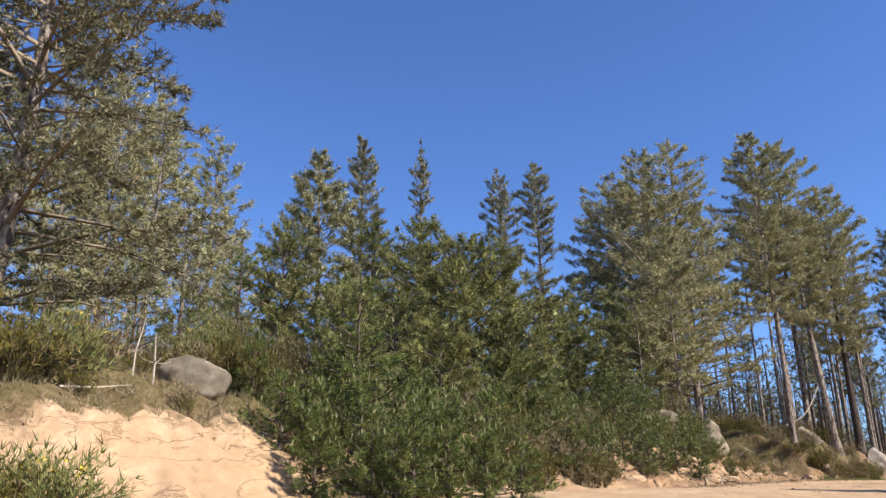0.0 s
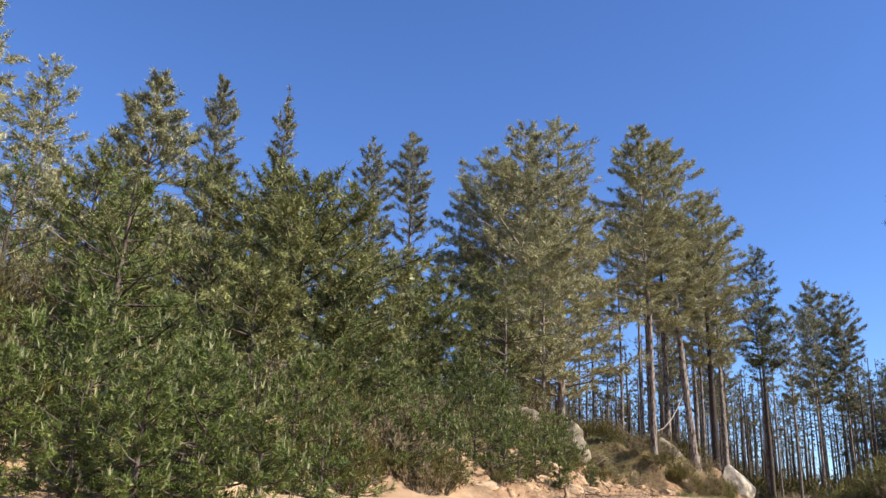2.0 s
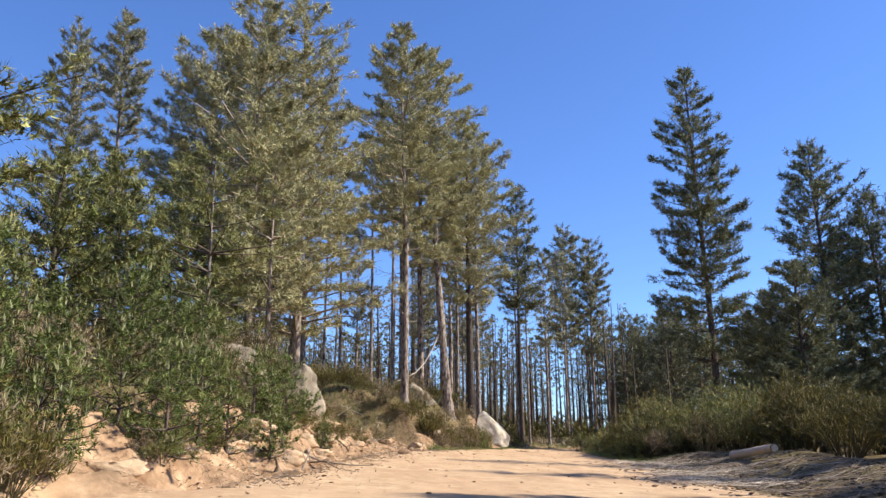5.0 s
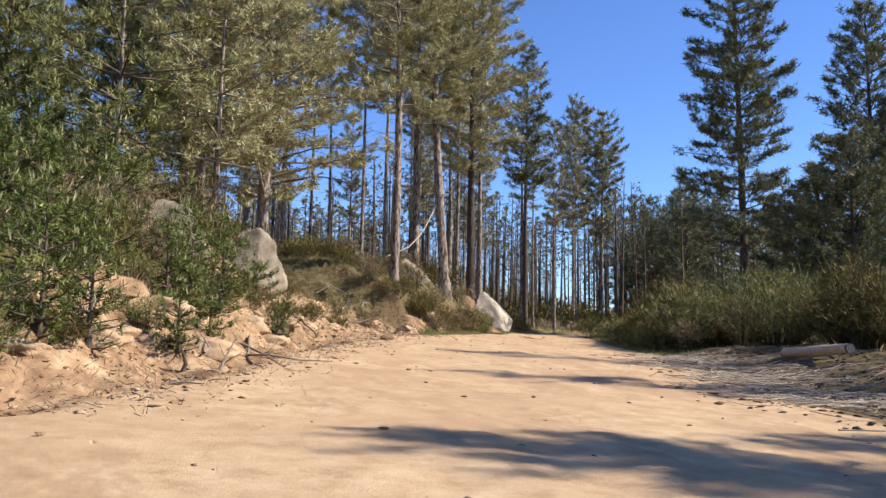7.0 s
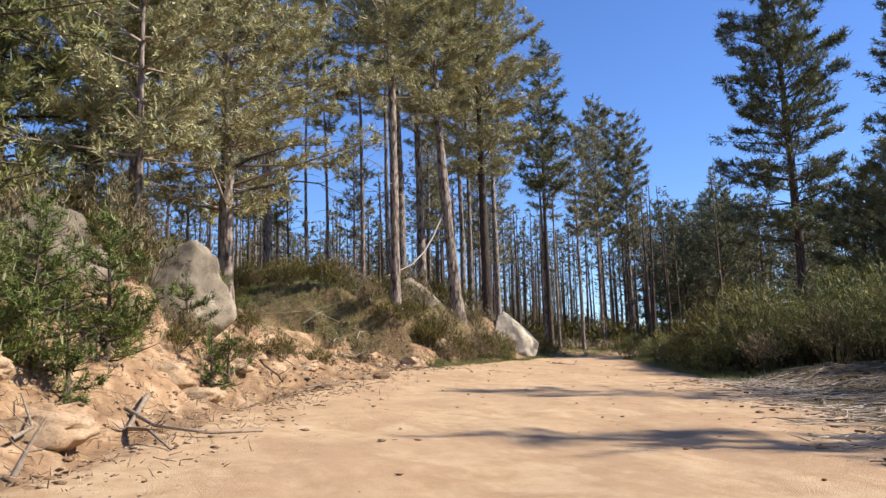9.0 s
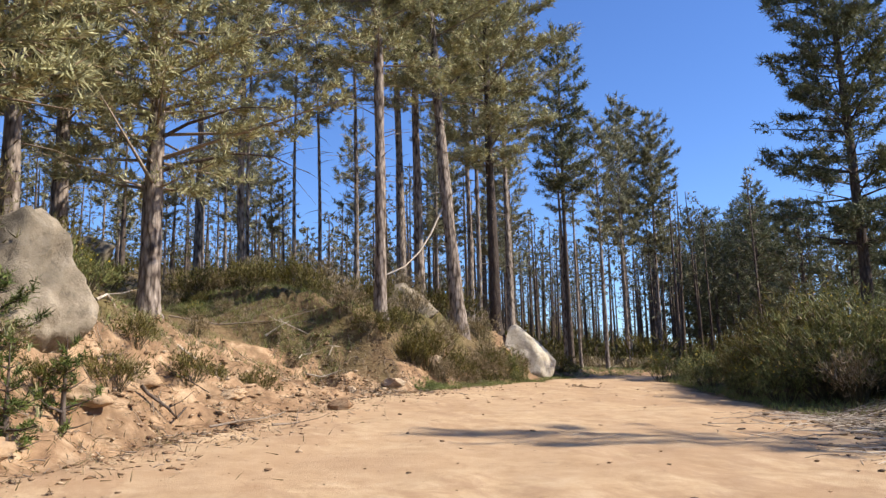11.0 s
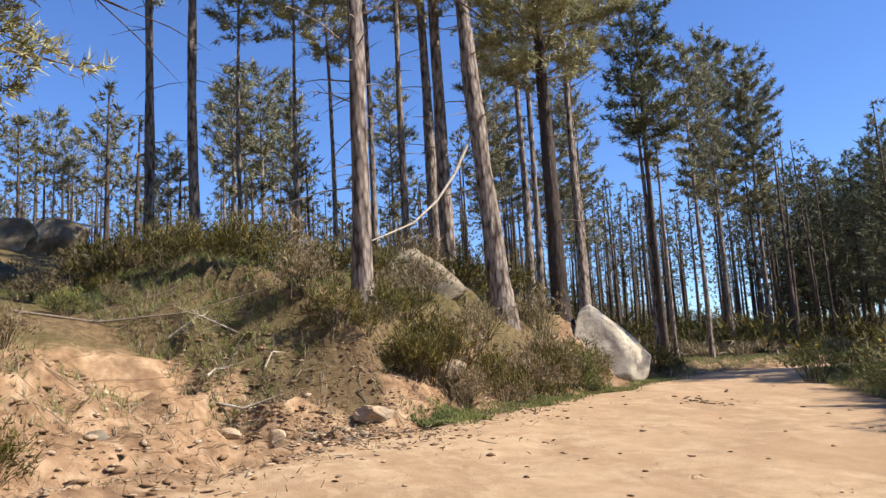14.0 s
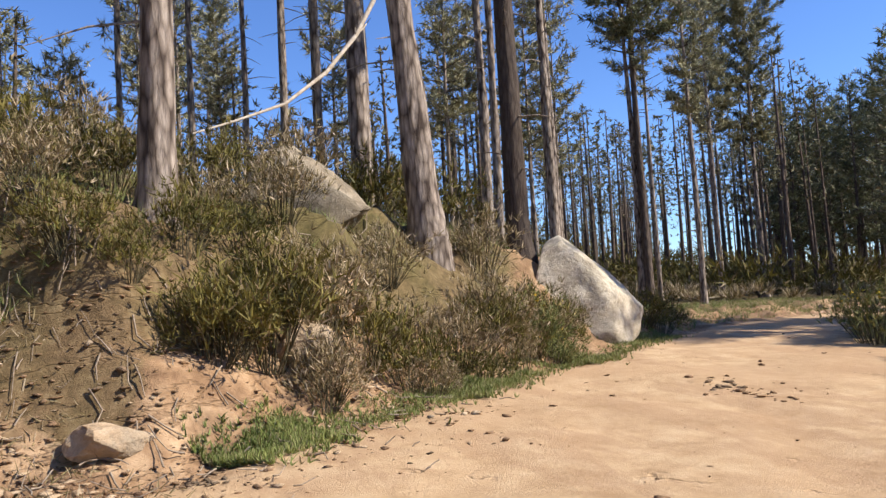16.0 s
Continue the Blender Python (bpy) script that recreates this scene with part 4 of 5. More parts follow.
# ---- shrubs ----
def shrub(name, mat, label, seed, tall=1.0, wide=0.8, stems=46, tufts=520, blade=0.16, thin=0.012, upright=0.8, flowers=0):
    """A shrub of many slim stems that fan out from its foot, thick with fine shoots."""
    rng = np.random.default_rng(seed)
    thing = tagged(new(name), label, "shrub", "shrubs along the road")
    paths, foot, tip = [], [], []
    for n in range(stems):
        a, u = rng.uniform(0, 6.28), rng.random() ** 0.7
        f = np.array([math.cos(a) * 0.16 * wide, math.sin(a) * 0.16 * wide, -0.05])
        t = np.array([math.cos(a) * wide * u, math.sin(a) * wide * u, tall * (1 - 0.42 * u * u) * rng.uniform(0.6, 1.08)])
        paths.append([(f, 0.009 * tall), ((f + t) * 0.5 + np.array([0, 0, 0.07 * tall]), 0.006 * tall), (t, 0.002)])
        foot.append((f + t) * 0.5 + np.array([0, 0, 0.07 * tall]))
        tip.append(t)
    v, q = tubes(paths, 3)
    tagged(child("framework", mesh_from("framework", v, quads=q, mats=[STEM]), thing), kind="stuff")
    foot, tip = np.array(foot), np.array(tip)
    pick, u = rng.integers(0, stems, tufts), rng.random((tufts, 1)) ** 0.75
    at = foot[pick] * (1 - u) + tip[pick] * u + rng.normal(size=(tufts, 3)) * 0.085 * tall
    at[:, 2] = np.abs(at[:, 2])
    way = unit(unit(tip[pick] - foot[pick]) + np.array([0, 0, upright]) + 0.3 * rng.normal(size=(tufts, 3)))
    v, t = blades(rng, at, way, blade, 1.15 * thin, 4, 0.85)
    tagged(child("foliage", mesh_from("foliage", v, tris=t, mats=[mat]), thing), kind="stuff")
    if flowers:
        top = at[np.argsort(-at[:, 2])[: flowers * 3]][rng.permutation(flowers * 3)[:flowers]]
        v, t = blades(rng, top, unit(rng.normal(size=(flowers, 3)) + [0, 0, 1]), 0.035, 0.035, 4, 1.0)
        tagged(child("blossom", mesh_from("blossom", v, tris=t, mats=[FLOWER]), thing, "small yellow flowers"), kind="stuff")
    return thing


BROOM_WORDS = "dark green broom shrub with dense thin upright stems"
HEATH_WORDS = "dry brown heather shrub with bare twigs"
GORSE_WORDS = "bright green broom shrub with a few yellow flowers"
SHRUBS = {
    "broom": [shrub("broom_shrub", BROOM, BROOM_WORDS, 31 + n, 1.0, 0.8, 36, 400, 0.16, 0.017, 0.6) for n in range(3)],
    "heath": [shrub("heather_shrub", HEATH, HEATH_WORDS, 51 + n, 1.0, 0.75, 38, 380, 0.14, 0.015, 0.5) for n in range(3)],
    "gorse": [shrub("flowering_broom", GORSE, GORSE_WORDS, 71 + n, 1.0, 0.8, 40, 420, 0.14, 0.016, 0.6, flowers=22) for n in range(2)],
}
SHRUBS["tall_broom"] = [shrub("broom_shrub", BROOM, "tall dark olive broom shrub in the roadside hedge", 91 + n, 2.0, 1.5, 60, 1150, 0.2, 0.017, 0.6) for n in range(2)]
SHRUBS["tall_heath"] = [shrub("heather_shrub", HEDGE, "tall brown heather shrub in the roadside hedge", 95 + n, 2.0, 1.4, 60, 1050, 0.18, 0.016, 0.5) for n in range(2)]
SHRUBS["tall_gorse"] = [shrub("flowering_broom", GORSE, "tall bright green broom shrub in the roadside hedge", 98, 2.0, 1.5, 60, 1150, 0.18, 0.017, 0.6, flowers=30)]
used = {}


def plant(kind, x, y, size, flat=1.0, sink=0.05):
    """Set one shrub of a kind; the first of each make is the original itself."""
    rng = random.Random(int(x * 97 + y * 131))
    if size > 1.3:
        kind, size = "tall_" + kind, size / 2
    make = SHRUBS[kind][rng.randrange(len(SHRUBS[kind]))]
    m = pose(x, y, height(x, y) - sink, rng.uniform(-6, 6), rng.uniform(-6, 6), rng.uniform(0, 360)) @ Matrix.Diagonal((size, size, size * flat, 1))
    if make.name not in used:
        used[make.name] = True
        make.matrix_basis = m
        return make
    return copy_thing_at(make, m)


def copy_thing_at(make, m):
    base = make.matrix_basis.copy()
    make.matrix_basis = Matrix.Identity(4)
    made = copy_thing(make, m)
    make.matrix_basis = base
    return made


def along(line, s, off):
    """The place at a share s of a broken line, off metres to its left."""
    n = min(int(s), len(line) - 2)
    (ax, ay), (bx, by) = line[n], line[n + 1]
    u, ln = s - n, math.hypot(bx - ax, by - ay)
    return ax + (bx - ax) * u - (by - ay) / ln * off, ay + (by - ay) * u + (bx - ax) / ln * off


def shrubs():
    rng = random.Random(4)
    # the hedge of broom along the far side of the road
    for n in range(58):
        s = rng.uniform(4.25, 7.2)
        x, y = along(EDGE, s, -rng.uniform(0.9, 5.5))
        plant(rng.choice(("broom", "heath", "broom", "gorse")), x, y, (rng.choice((0.9, 1.2, 1.5, 1.9, 2.3)) if s < 5.4 else rng.uniform(0.7, 1.3)) * rng.uniform(0.85, 1.15), rng.uniform(0.75, 1.1))
    for n in range(16):
        x, y = along(EDGE, rng.uniform(3.1, 4.3), -rng.uniform(4.2, 8.0))
        plant("broom", x, y, rng.uniform(0.9, 1.8))
    for n in range(10):
        x, y = along(EDGE, rng.uniform(7.2, 9.0), -rng.uniform(0.8, 4))
        plant("broom", x, y, rng.uniform(0.7, 1.3))
    for s, off, size in ((5.0, -0.6, 0.9), (5.35, -0.5, 0.8), (6.1, -0.5, 0.9), (6.4, -0.7, 1.0), (5.7, -0.9, 1.1)):
        plant("gorse", *along(EDGE, s, off), size)
    plant("gorse", 26.4, 33.2, 2.2)
    plant("gorse", 27.6, 44.0, 1.0)
    # scrub on the brow of the sandy bank
    for n in range(34):
        x, y = along(FOOT, rng.uniform(0.9, 3.1), rng.uniform(2.3, 4.6))
        plant(rng.choice(("heath", "heath", "broom")), x, y, rng.uniform(0.28, 0.6))
    # round the two trunks and the half-hidden rock
    for x, y, size, kind in ((16.6, 41.6, 0.71, "heath"), (17.1, 42.6, 0.74, "broom"), (18.2, 42.0, 0.56, "broom"), (18.7, 42.7, 0.80, "heath"),
                             (18.1, 43.4, 0.78, "broom"), (17.0, 43.8, 0.81, "heath"), (19.9, 43.2, 0.75, "heath"),
                             (18.0, 40.9, 0.70, "broom"), (18.8, 41.2, 0.60, "heath"), (19.7, 42.0, 0.70, "broom"), (20.5, 42.7, 0.75, "heath"),
                             (21.2, 43.5, 0.85, "heath"), (21.9, 43.9, 0.80, "gorse"), (22.2, 44.5, 0.75, "broom"), 
                             (21.7, 44.9, 0.95, "heath"), (17.3, 40.9, 0.43, "broom"), 
                             (20.3, 45.6, 1.20, "broom"), (19.3, 45.3, 1.20, "heath"), (21.6, 46.4, 1.20, "broom"), (25.4, 46.7, 0.75, "broom"),
                             (26.2, 47.4, 0.70, "broom"), (14.7, 44.2, 0.90, "broom"), (13.8, 45.6, 0.80, "heath"), (15.4, 45.4, 1.00, "broom"),
                             (18.4, 41.6, 0.72, "broom"), (17.7, 41.5, 0.62, "broom"), (19.1, 42.3, 0.72, "heath"),
                             (16.9, 41.0, 0.56, "broom"), (20.0, 42.5, 0.60, "heath"), (21.0, 43.2, 0.70, "broom"), (21.6, 43.7, 0.70, "heath"),
                             (22.2, 44.2, 0.70, "heath"), (22.6, 44.5, 0.60, "broom"), (17.9, 42.7, 0.68, "heath"), (16.2, 43.4, 0.74, "broom"), 
                             (13.2, 43.3, 0.5, "gorse"), (17.9, 40.75, 0.7, "broom"), (18.3, 41.1, 0.95, "broom"), (18.8, 41.6, 0.95, "heath"), (19.3, 41.95, 0.8, "broom"), (18.7, 41.0, 0.55, "heath"), (19.9, 41.9, 0.5, "heath"), (20.7, 42.55, 0.55, "broom"), (22.1, 43.75, 0.6, "gorse"), (21.4, 43.1, 0.5, "heath"), (22.9, 44.95, 0.55, "broom"), (23.15, 45.15, 0.45, "heath"), (13.6, 45.8, 1.1, "broom"), (14.2, 46.5, 1.2, "broom"), (15.0, 45.6, 1.0, "heath"), (15.6, 46.4, 1.1, "broom"), (16.0, 44.4, 1.0, "broom"), (16.6, 45.0, 1.1, "heath"), (14.6, 46.2, 1.0, "broom"), (12.6, 45.0, 0.6, "heath"), (13.0, 46.4, 0.8, "heath"), (8.9, 32.8, 1.3, "heath"), (9.2, 33.4, 1.4, "heath"), (8.6, 33.2, 1.2, "broom"), (9.2, 31.9, 0.90, "heath"), (8.6, 31.0, 0.80, "broom"), (12.9, 40.2, 0.55, "heath"), (11.0, 39.3, 0.80, "broom"), (10.2, 38.2, 0.70, "heath")):
        plant(kind, x, y, size)
    # on and above the eroded bank
    for n in range(46):
        x, y = along(FOOT, rng.uniform(4.2, 8.3), rng.uniform(1.8, 5.0))
        plant(rng.choice(("heath", "broom", "gorse", "broom", "heath")), x, y, rng.uniform(0.55, 1.1))
    for n in range(24):
        x, y = along(FOOT, rng.uniform(4.6, 8.6), rng.uniform(0.7, 1.7))
        plant(rng.choice(("gorse", "broom", "broom", "heath")), x, y, rng.uniform(0.3, 0.55))
    # the slope behind the old pine
    for n in range(44):
        x, y = along(FOOT, rng.uniform(1.9, 4.0), rng.uniform(2.3, 8.5))
        if math.hypot(x + 5.1, y - 15.4) > 0.9:
            plant(rng.choice(("heath", "broom", "gorse", "heath", "broom")), x, y, rng.uniform(0.7, 1.5))
    for n in range(8):
        x, y = along(FOOT, rng.uniform(3.5, 4.9), rng.uniform(0.2, 1.6))
        plant(rng.choice(("broom", "broom", "heath")), x, y, rng.uniform(0.5, 0.85))
    for n in range(14):
        x, y = along(FOOT, rng.uniform(3.7, 5.2), rng.uniform(0.8, 2.6))
        plant(rng.choice(("heath", "heath", "gorse", "broom")), x, y, rng.uniform(0.5, 1.0))
    # thick scrub at the foot of the young pines
    for n in range(34):
        x, y = along(FOOT, rng.uniform(3.3, 4.6), rng.uniform(0.15, 2.4))
        plant(rng.choice(("heath", "broom", "broom", "heath")), x, y, rng.uniform(0.55, 1.05))
    plant("gorse", -3.9, 7.8, 0.95)
    plant("broom", -4.6, 7.6, 0.95)
    plant("gorse", -4.5, 8.2, 0.95)
    for n in range(26):
        x, y = along(FOOT, rng.uniform(8.6, 12.5), rng.uniform(4.5, 14))
        plant(rng.choice(("heath", "heath", "broom")), x, y, rng.uniform(0.25, 0.5))


shrubs()


# ---- rocks ----
def rock(name, x, y, size, mat, seed, label, sink=0.25, turn=0.0, cuts=5, tilt=0.0, detail=4, faces=(), worn=1.0):
    """A weathered block: a ball cut by planes and worn by noise at two sizes."""
    bm = bmesh.new()
    bmesh.ops.create_icosphere(bm, subdivisions=detail, radius=1.0)
    rng = random.Random(seed)
    planes = [(Vector((rng.gauss(0, 1), rng.gauss(0, 1), rng.gauss(0.25, 0.7))).normalized(), rng.uniform(0.5, 0.74)) for n in range(cuts)]
    planes += [(Vector(f[:3]).normalized(), f[3]) for f in faces]
    shift = Vector((seed * 3.1, seed * 1.7, 0.3))
    for v in bm.verts:
        p = v.co.copy()
        for normal, far in planes:
            over = p.dot(normal) - far
            if over > 0:
                p -= normal * over * 0.95
        p += v.normal * worn * (0.11 * noise.noise(p * 1.6 + shift) + 0.06 * noise.noise(p * 4.5 + shift) + 0.03 * noise.noise(p * 11 + shift) - 0.05 * max(0.0, noise.noise(p * 2.8 + shift * 2) - 0.25))
        v.co = Vector((p.x * size[0], p.y * size[1], p.z * size[2]))
    for f in bm.faces:
        f.smooth = detail > 3
    me = bpy.data.meshes.new(name)
    bm.to_mesh(me)
    bm.free()
    me.materials.append(mat)
    ob = new(name, me)
    ob.matrix_basis = pose(x, y, height(x, y) + size[2] * (1 - 2 * sink), 0, tilt, turn)
    return tagged(ob, label, "rock")


WEDGE = ((0.66, -0.1, 0.75, 0.5), (-0.97, 0.0, 0.22, 0.62), (0.1, -0.93, 0.35, 0.62), (0.85, -0.45, 0.1, 0.74), (-0.3, -0.2, 0.93, 0.86), (0.45, -0.75, 0.45, 0.66))
BLOCK = ((-0.25, -0.2, 0.95, 0.6), (0.96, -0.2, 0.15, 0.78), (0.1, -0.95, 0.25, 0.66), (-0.9, -0.3, 0.3, 0.8), (0.6, -0.1, 0.8, 0.78))
rock("boulder", 23.78, 46.0, (1.04, 0.95, 1.15), PALE_GRANITE, 12, "large pale rounded granite boulder beside the road", 0.42, -30, 0, 0, 5, WEDGE, 0.55)
rock("boulder", 9.95, 32.5, (1.08, 0.95, 1.02), GRANITE, 23, "weathered grey-brown granite boulder on top of the bank", 0.34, -22, 5, 0, 5, BLOCK, 0.95)
rock("boulder", 7.95, 31.2, (1.25, 0.9, 0.85), GRANITE, 7, "low broad granite outcrop among shrubs on the bank", 0.64, 10, 6)
rock("boulder", 19.15, 44.2, (0.95, 0.6, 0.95), GRANITE, 31, "pale granite slab half hidden by broom", 0.36, -32, 1, 0, 4, WEDGE)
rock("boulder", 10.6, 61.4, (1.5, 1.0, 0.95), GRANITE, 41, "broad grey boulder on the wooded slope", 0.25, 15, 6)
rock("boulder", 9.6, 59.3, (1.4, 0.9, 0.7), GRANITE, 43, "low grey boulder on the wooded slope", 0.3, -10, 6)
rock("boulder", -5.1, 15.7, (0.78, 0.55, 0.5), GRANITE, 15, "rounded granite boulder above the sandy bank", 0.32, 0, 3)
rock("stone", -8.2, 15.3, (0.28, 0.2, 0.2), GRANITE, 17, "small pale stone above the sandy bank", 0.2, 10, 5, detail=3)
rock("stone", 14.5, 35.1, (0.24, 0.17, 0.12), BROWN_STONE, 51, "flat brown stone lying on the sandy road", 0.2, -15, 7, detail=3)
rock("stone", 17.2, 40.05, (0.34, 0.26, 0.13), OCHRE, 53, "pale angular stone at the foot of the bank", 0.25, 30, 3, 0, 3, WEDGE)
rock("stone", 15.85, 39.05, (0.13, 0.1, 0.12), OCHRE, 55, "small white stone at the foot of the bank", 0.3, 0, 7, detail=3)
rock("stone", 15.4, 39.9, (0.15, 0.12, 0.1), OCHRE, 57, "small pale stone in dry debris", 0.3, 0, 7, detail=3)
rock("stone", 14.1, 38.2, (0.16, 0.12, 0.09), GRANITE, 59, "small pale stone in dry debris", 0.25, 40, 6, detail=3)
rock("stone", 18.6, 41.3, (0.36, 0.25, 0.24), OCHRE, 61, "ochre stone under the broom", 0.3, 20, 7, detail=3)

LEDGE = ((0.0, 0.0, 1.0, 0.45), (0.2, -0.9, 0.2, 0.6), (-0.9, -0.2, 0.2, 0.7), (0.85, -0.3, 0.3, 0.72))
for x, y, size, seed, words in (
    (5.11, 23.65, (0.62, 0.34, 0.16), 101, "broken ochre slab proud of the bank face"),
    (4.73, 22.13, (0.5, 0.35, 0.2), 102, "low pale sandstone hump in the bank"),
    (8.05, 29.36, (0.5, 0.35, 0.3), 103, "pale ochre ledge of soft rock in the eroded bank"),
    (7.85, 27.95, (0.4, 0.3, 0.2), 104, "pale ochre ledge of soft rock in the eroded bank"),
    (7.40, 26.20, (0.38, 0.28, 0.18), 105, "broken ochre slab proud of the bank face"),
    (9.95, 29.92, (0.45, 0.3, 0.16), 106, "pale ochre ledge of soft rock in the eroded bank"),
    (5.95, 23.76, (0.4, 0.3, 0.14), 107, "broken ochre slab proud of the bank face"),
    (9.47, 29.82, (0.55, 0.4, 0.26), 108, "pale ochre ledge of soft rock in the eroded bank"),
    (7.46, 26.44, (0.6, 0.4, 0.22), 109, "broken ochre slab proud of the bank face"),
    (8.15, 26.55, (0.6, 0.4, 0.22), 110, "low pale sandstone hump in the bank"),
    (6.71, 25.11, (0.5, 0.36, 0.2), 111, "pale ochre ledge of soft rock in the eroded bank"),
    (11.29, 33.62, (0.5, 0.34, 0.22), 112, "broken ochre slab proud of the bank face"),
    (10.86, 31.92, (0.34, 0.25, 0.14), 113, "pale ochre ledge of soft rock in the eroded bank"),
    (12.62, 34.55, (0.36, 0.26, 0.12), 114, "broken ochre slab proud of the bank face"),
    (18.73, 42.02, (0.55, 0.35, 0.36), 115, "crumbling ochre rock face behind the broom"),
    (8.91, 30.07, (0.5, 0.36, 0.22), 116, "pale ochre ledge of soft rock in the eroded bank"),
):
    rock("ledge_rock", x, y, size, BANK_ROCK, seed, words, 0.6, seed * 37 % 50 - 25, 3, seed * 13 % 17 - 2, 4, LEDGE, 2.2)

# ---- dead wood ----
def stick(name, points, girth, mat, label, category="dead wood", twigs=0, seed=1):
    rng = np.random.default_rng(seed)
    pts = np.array(points, float)
    path = [(p + rng.normal(size=3) * girth * 0.5, girth * 0.5 * (1 - 0.7 * n / (len(pts) - 1))) for n, p in enumerate(pts)]
    paths = [path]
    for n in range(twigs):
        p, r = path[rng.integers(1, len(path) - 1)]
        side = rng.normal(size=3) * 0.2
        side[2] = abs(side[2]) * 0.5
        paths.append([(p, r * 0.5), (p + side * 0.5, r * 0.35), (p + side + [0, 0, 0.05], r * 0.12)])
    v, q = tubes(paths, 7)
    return tagged(new(name, mesh_from(name, v, quads=q, mats=[mat], smooth=True)), label, category)


def log(x, y, turn, long, thick):
    """A sawn trunk with two flat ends."""
    hull = tagged(new("fallen_log"), "pale weathered log lying on cut branches", "log")
    rng = np.random.default_rng(3)
    path = [((u * long, 0.03 * math.sin(u * 5), 0), thick * 0.5 * (1 - 0.25 * u)) for u in np.linspace(0, 1, 12)]
    v, q = tubes([path], 14)
    v += rng.normal(size=v.shape) * 0.004
    child("stem", mesh_from("stem", v, quads=q, mats=[WOOD], smooth=True), hull)
    for at, r in ((0, thick * 0.49), (long, thick * 0.365)):
        ring = np.arange(14) * 2 * math.pi / 14
        disc = np.c_[np.full(14, at + (-0.004 if at == 0 else 0.004)), r * np.cos(ring), r * np.sin(ring)]
        disc = np.r_[disc, [[at, 0, 0]]]
        child("cut_end", mesh_from("cut_end", disc, tris=[(14, n, (n + 1) % 14) for n in range(14)], mats=[WOOD]), hull, "pale sawn end")
    hull.matrix_basis = pose(x, y, height(x, y) + thick * 0.5, 0, -2, turn)


log(21.6, 28.4, -118, 3.2, 0.24)
stick("broken_limb", [(20.55, 44.72, 8.5), (20.1, 44.6, 7.55), (19.6, 44.35, 6.95), (19.0, 44.1, 6.45), (18.4, 43.9, 6.2), (17.9, 43.7, 6.0)], 0.07, WOOD,
      "long pale broken limb hanging from a pine trunk", twigs=3)


def on_land(points, lift=0.02):
    return [(x, y, height(x, y) + lift) for x, y in points]


stick("dead_branch", on_land([(9.0, 27.9), (9.3, 27.3), (9.7, 26.9), (10.2, 26.9)], 0.04), 0.05, TWIG, "crooked dead branch on the bank foot", twigs=4, seed=2)
stick("dead_branch", on_land([(12.2, 33.0), (12.6, 33.0), (13.0, 33.3), (13.3, 33.9)], 0.07), 0.035, TWIG, "thin curved dead branch on the bank", twigs=5, seed=3)
stick("dead_branch", on_land([(12.9, 32.5), (13.2, 32.7), (13.4, 33.2)], 0.05), 0.03, TWIG, "thin curved dead branch on the bank", twigs=4, seed=4)
stick("dead_branch", on_land([(12.6, 42.8), (13.7, 42.6), (15.0, 42.3), (16.2, 42.2)], 0.03), 0.045, TWIG, "long fallen branch across the wood floor", twigs=7, seed=5)
stick("dead_branch", on_land([(12.2, 36.9), (12.8, 36.7), (13.4, 36.9)], 0.05), 0.05, WOOD, "bleached fallen branch on the bank", twigs=1, seed=6)
stick("dead_branch", on_land([(9.8, 36.0), (10.4, 36.4), (10.9, 36.3)], 0.1), 0.05, WOOD, "bleached fallen branch on the bank", twigs=2, seed=7)
stick("dead_branch", on_land([(15.0, 40.8), (15.6, 40.4), (16.1, 40.3)], 0.05), 0.05, WOOD, "bleached fallen branch among debris", twigs=2, seed=8)
def arched(points, rise):
    """A branch that springs clear of the land between its two ends."""
    last = len(points) - 1
    return [(x, y, height(x, y) + 0.03 + rise * math.sin(math.pi * n / last)) for n, (x, y) in enumerate(points)]


stick("dead_branch", arched([(10.95, 32.85), (11.1, 33.0), (11.28, 33.17), (11.5, 33.6), (11.79, 34.2)], 0.1), 0.045, BARK_DARK, "dark bowed dead branch across the bank", twigs=2, seed=12)
stick("dead_branch", arched([(11.4, 32.91), (11.52, 32.85), (11.7, 32.83), (11.85, 33.0), (12.0, 33.2)], 0.12), 0.05, BARK_DARK, "dark bowed dead branch across the bank", twigs=3, seed=13)
stick("dead_branch", arched([(11.89, 34.23), (12.1, 34.2), (12.4, 34.2)], 0.06), 0.035, BARK_DARK, "dark bowed dead branch across the bank", twigs=2, seed=14)
stick("dead_branch", arched([(10.98, 35.06), (11.1, 35.3), (11.31, 35.68)], 0.08), 0.05, WOOD, "bleached fallen branch on the bank", twigs=1, seed=15)
stick("dead_branch", arched([(14.71, 42.02), (15.1, 41.9), (15.63, 41.73)], 0.12), 0.05, WOOD, "bleached fallen branch on the wood floor", twigs=4, seed=16)
stick("dead_branch", arched([(15.89, 40.94), (16.05, 41.0), (16.28, 41.05)], 0.1), 0.035, WOOD, "bleached fallen branch among debris", twigs=3, seed=17)
stick("dead_branch", arched([(15.18, 40.72), (15.3, 40.85), (15.48, 40.95)], 0.05), 0.04, WOOD, "bleached fallen branch among debris", twigs=1, seed=18)
stick("dead_branch", arched([(6.7, 24.33), (6.78, 24.45), (6.9, 24.7)], 0.12), 0.05, TWIG, "short dark stick lying on the bank foot", twigs=1, seed=19)
